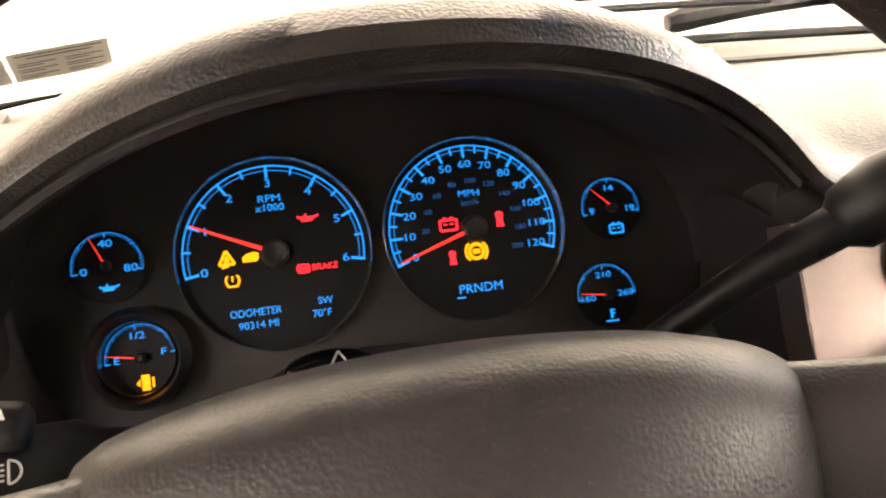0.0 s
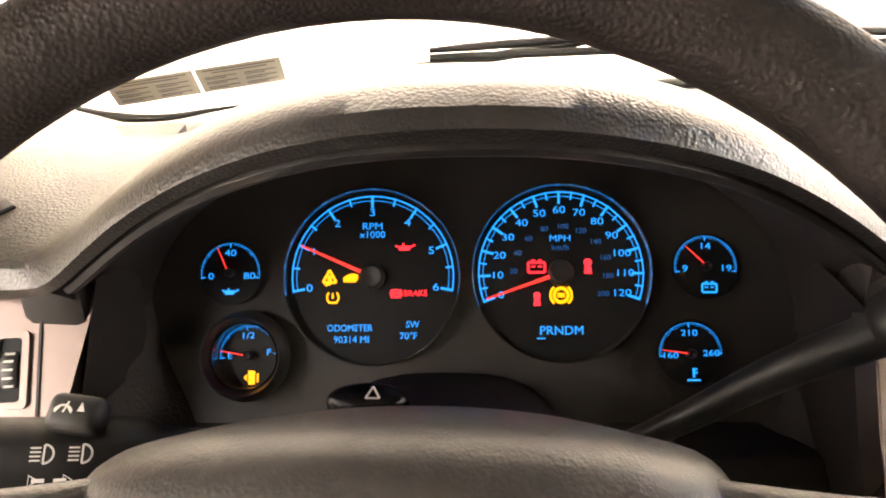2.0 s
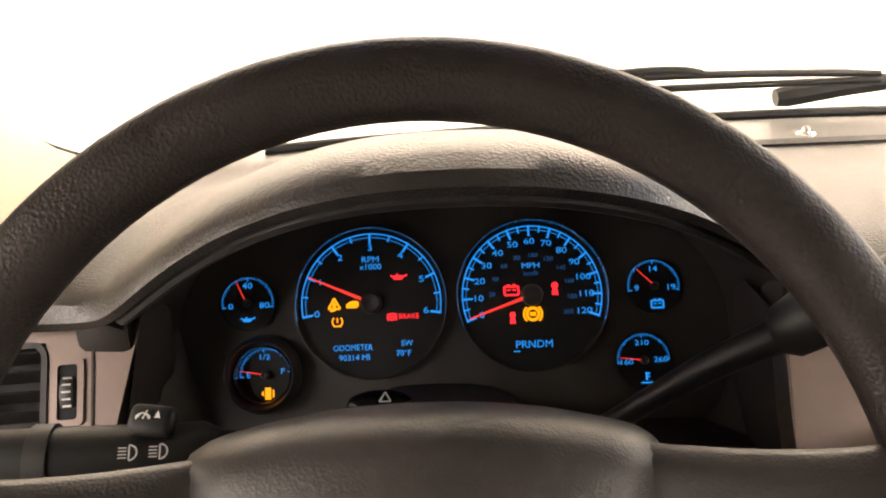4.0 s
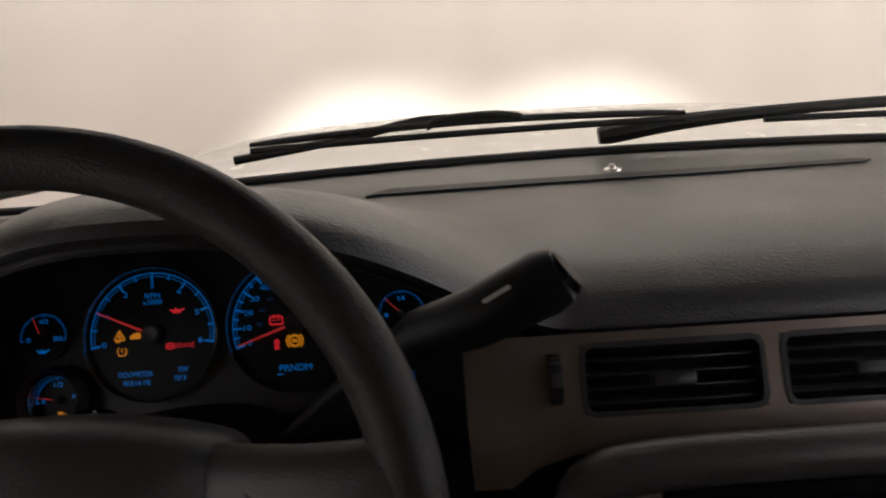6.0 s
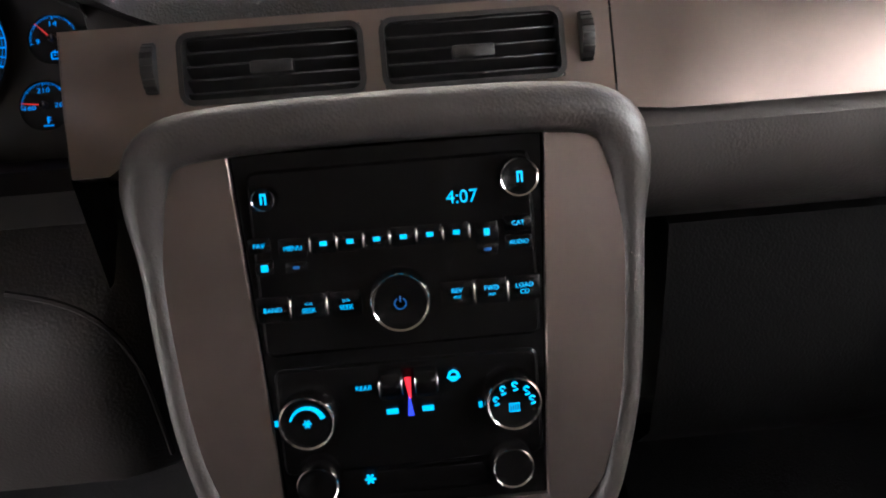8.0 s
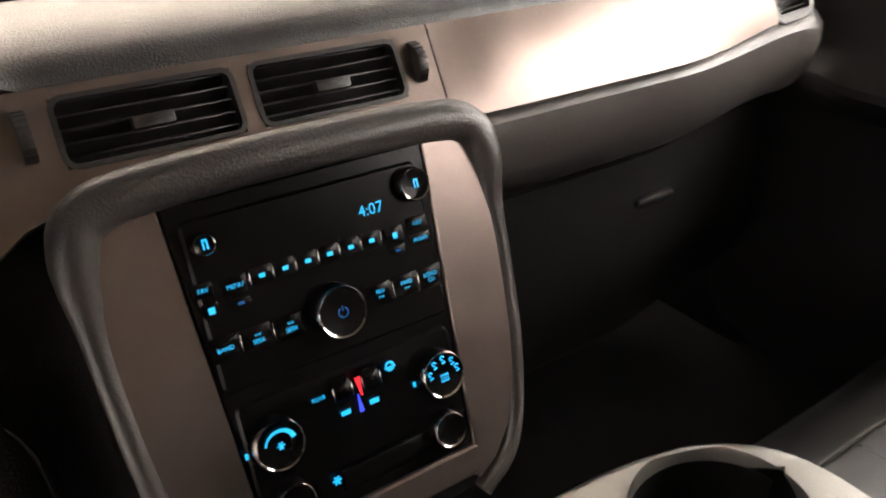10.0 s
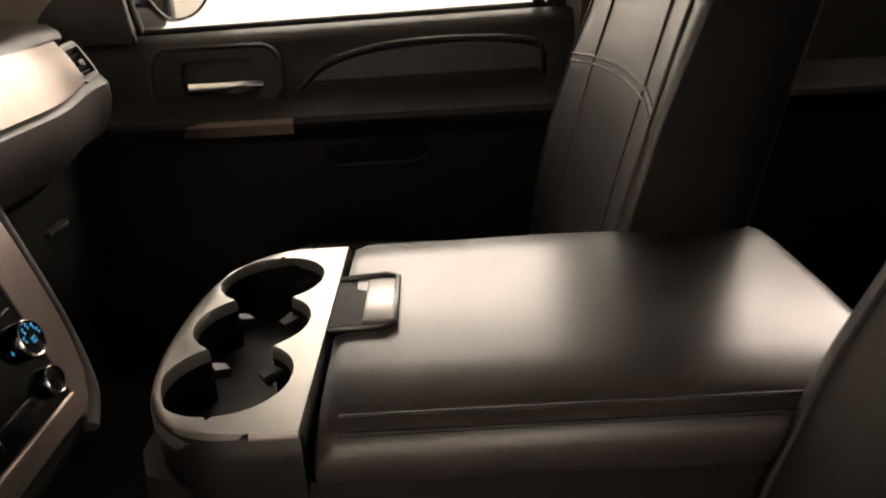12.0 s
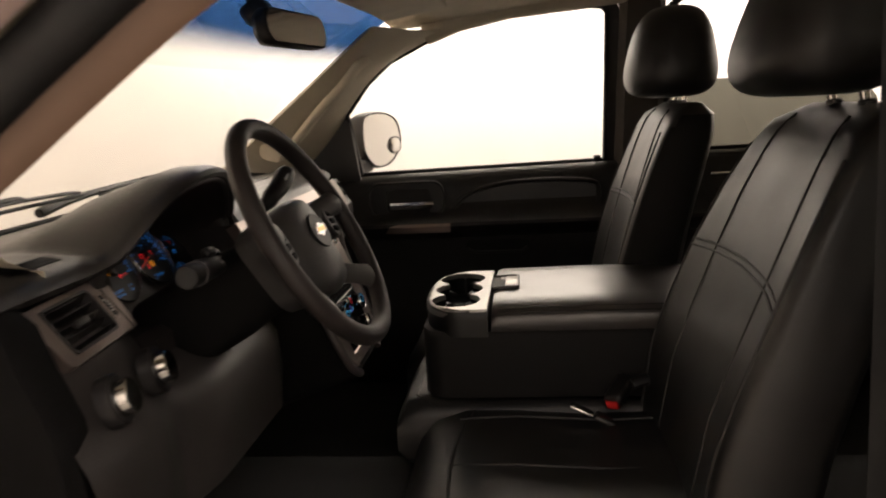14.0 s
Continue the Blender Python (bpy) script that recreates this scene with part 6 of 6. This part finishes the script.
part("spot_rim", lathe(MM @ Matrix.Translation((0.055, -0.022, 0)), [(0.0285, 0.0), (0.0285, 0.005), (0.0265, 0.0065), (0.0255, 0.005)], 32), BLACK, om)
part("mirror_arm", box(0, 0, 0, 0.14, 0.05, 0.05, 0.015, 3, Matrix.Translation((1.36, 0.40, 1.365)) @ pose(0, 0, 0, 0, 0, -30)), BLACK, om)

# ---- things on the windscreen and roof ----
rv = thing("rear_view_mirror", (CX, 0.28, 1.72), "black rear-view mirror hanging from the windscreen", "mirror")
RM = basis((CX, 0.273, 1.700), (1, -0.18, 0), (0, 0.12, 1))
part("mirror_housing", loft([[RM @ Vector((x * k, y * k, h)) for x, y in round_rect(0.25, 0.066, 0.03, 6)] for k, h in ((0.96, 0.004), (1.0, 0.0), (1.0, -0.016), (0.9, -0.030), (0.5, -0.038), (0.05, -0.04))], closed=True), BLACK, rv, "black mirror housing")
part("mirror_glass", prism(RM, round_rect(0.238, 0.056, 0.026, 6), -0.002, 0.0045), PLATE, rv, "silvered mirror glass")
part("mirror_stem", tube([RM @ Vector((0, 0, -0.03)), Vector((CX, 0.33, 1.74)), Vector((CX, 0.36, 1.765))], 0.009, 10), BLACK, rv)
part("sensor_pod", box(0, 0, 0, 0.07, 0.05, 0.045, 0.014, 3, Matrix.Translation((CX, 0.345, 1.735)) @ pose(0, 0, 0, -35)), BLACK, rv)
oc = thing("overhead_console", (CX, 0.0, 1.82), "beige overhead console with map lamps on the headliner", "console")
part("console_shell", box(CX, 0.06, 1.802, 0.26, 0.30, 0.035, 0.016, 3), BEIGE, oc)
for s in (-1, 1):
    part("map_lamp", box(CX + s * 0.07, 0.12, 1.783, 0.06, 0.05, 0.006, 0.003), ICON, oc)
    v = thing("sun_visor", (CX + s * 0.4, 0.1, 1.81), "beige folded sun visor against the headliner", "sun visor", "visors")
    part("visor_board", box(0, 0, 0, 0.40, 0.17, 0.018, 0.008, 3, Matrix.Translation((CX + s * 0.36, 0.125, 1.780)) @ pose(0, 0, 0, -8)), BEIGE, v)
for s, out in ((1, 0.0), (-1, 0.045)):
    gh = thing("grab_handle", (CX + s * 0.72, 0.36, 1.6), "beige grab handle on the windscreen pillar", "handle", "pillar handles")
    pts = [(0.775, 0.53, 1.46), (0.735, 0.505, 1.475), (0.705, 0.43, 1.545), (0.675, 0.35, 1.61), (0.675, 0.31, 1.655), (0.705, 0.285, 1.68)]
    part("grip", tube(spline([Vector((CX + s * (a + out), b, c)) for a, b, c in pts], 5), 0.014, 10), BEIGE, gh)
    sp = thing("tweeter_grille", (CX + s * 0.74, 0.52, 1.43), "beige speaker grille at the foot of the windscreen pillar", "speaker", "tweeters")
    part("grille", prism(basis((CX + s * (0.740 + out * 1.35), 0.585 + out * 1.2, 1.435 - out * 0.6), (s * 0.35, 1, 0.25) if s > 0 else (0.35, -1, -0.25), (0.3 * -s, -0.2, 1)), round_rect(0.075, 0.045, 0.018), -0.02, 0.004, 0.002), BEIGE, sp)

# label on the glass
lb = thing("windscreen_label", (-0.2, 0.78, 1.40), "grey printed paper label stuck in the corner of the windscreen", "label")
gx = Vector((0.151, 0.031, 0.014))
gy = glass_point(-0.76, 0.15) - glass_point(-0.76, 0.0)
LM = basis((-0.2485, 0.750, 1.386), gx, gy)
for s in (-1, 1):
    sheet = part("label_sheet", prism(LM, [(s * 0.0012, -0.020), (s * 0.078, -0.020), (s * 0.078, 0.020), (s * 0.0012, 0.020)], 0.0, 0.0006), PAPER, lb, smooth=False)
    ink = bm_new()
    for j in range(6):
        ww = 0.05 if j else 0.066
        if j in (0, 1):
            add_bar(ink, LM, s * 0.040 - ww / 2, 0.016 - 0.004 * j, s * 0.040 + ww / 2, 0.016 - 0.004 * j, 0.0014, 0.0012)
    for j in range(3):
        for i in range(2):
            add_bar(ink, LM, s * 0.040 - 0.033 + 0.036 * i, 0.005 - 0.008 * j, s * 0.040 - 0.004 + 0.036 * i, 0.005 - 0.008 * j, 0.0012, 0.0012)
            add_bar(ink, LM, s * 0.040 - 0.033 + 0.036 * i, 0.002 - 0.008 * j, s * 0.040 - 0.014 + 0.036 * i, 0.002 - 0.008 * j, 0.0012, 0.0012)
    part("print", ink, INK, sheet)

# wipers
def wiper(x0, x1, hinge, y, fat, high):
    wp = thing("windscreen_wiper", (hinge, y, 1.39), "black windscreen wiper parked at the foot of the glass", "wiper", "wipers")
    def on(x, lift=0.0, dy=0.0):
        a = (x - CX) / 0.8
        return Vector((x, y + dy - 0.10 * a * a, high + lift))
    part("blade", tube([on(x, -0.004) for x in np.linspace(x0, x1, 14)], 0.0040, 8), RUBBER, wp)
    part("spine", tube([on(x, 0.006 * math.sin(math.pi * (x - x0) / (x1 - x0)) + 0.003) for x in np.linspace(x0, x1, 14)], [0.0025] + [0.0042] * 12 + [0.0025], 8), BLACK, wp)
    xm = (x0 + x1) / 2
    part("arm_clip", tube(spline([on(xm - 0.05, 0.006), on(xm - 0.03, 0.014), on(xm + 0.03, 0.015), on(xm + 0.06, 0.010)], 5), 0.0048, 8), BLACK, wp)
    part("arm", tube(spline([on(xm, 0.013), on(xm - 0.06, 0.010, 0.02), on(hinge + 0.10, -0.004, 0.02), on(hinge - 0.03, -0.018, 0.02)], 6), [0.005] * 8 + [0.0052 + fat * k for k in range(1, 10)] + [0.0052 + fat * 9, 0.0052 + fat * 6], 8), BLACK, wp)
    return wp


wiper(-0.036, 0.461, -0.03, 0.797, 0.0, 1.4025)
wiper(0.560, 1.06, 0.40, 0.816, 0.0008, 1.392)

# cowl and hood outside
part("cowl", loft([[Vector((x, 0.885 - 0.127 * ((x - CX) / 0.8) ** 2 + d, z)) for d, z in ((-0.02, 1.318), (0.03, 1.305), (0.12, 1.285), (0.20, 1.270))] for x in np.linspace(CX - 0.8, CX + 0.8, 21)]), BLACK, kind="structure", label="black plastic cowl below the windscreen")["category"] = "cowl"
hood = thing("hood", (CX, 1.6, 1.1), "white painted engine hood ahead of the windscreen", "hood")
part("hood_panel", loft([[Vector((CX + 0.86 * a, y - 0.10 * a * a * (1 if y < 1.2 else 0.6), z - 0.05 * a ** 4)) for y, z in ((1.03, 1.250), (1.15, 1.252), (1.4, 1.240), (1.8, 1.20), (2.15, 1.14), (2.3, 1.06), (2.32, 0.95), (2.32, 0.5))] for a in np.linspace(-1, 1, 17)]), HOODPAINT, hood, "smooth white hood panel")
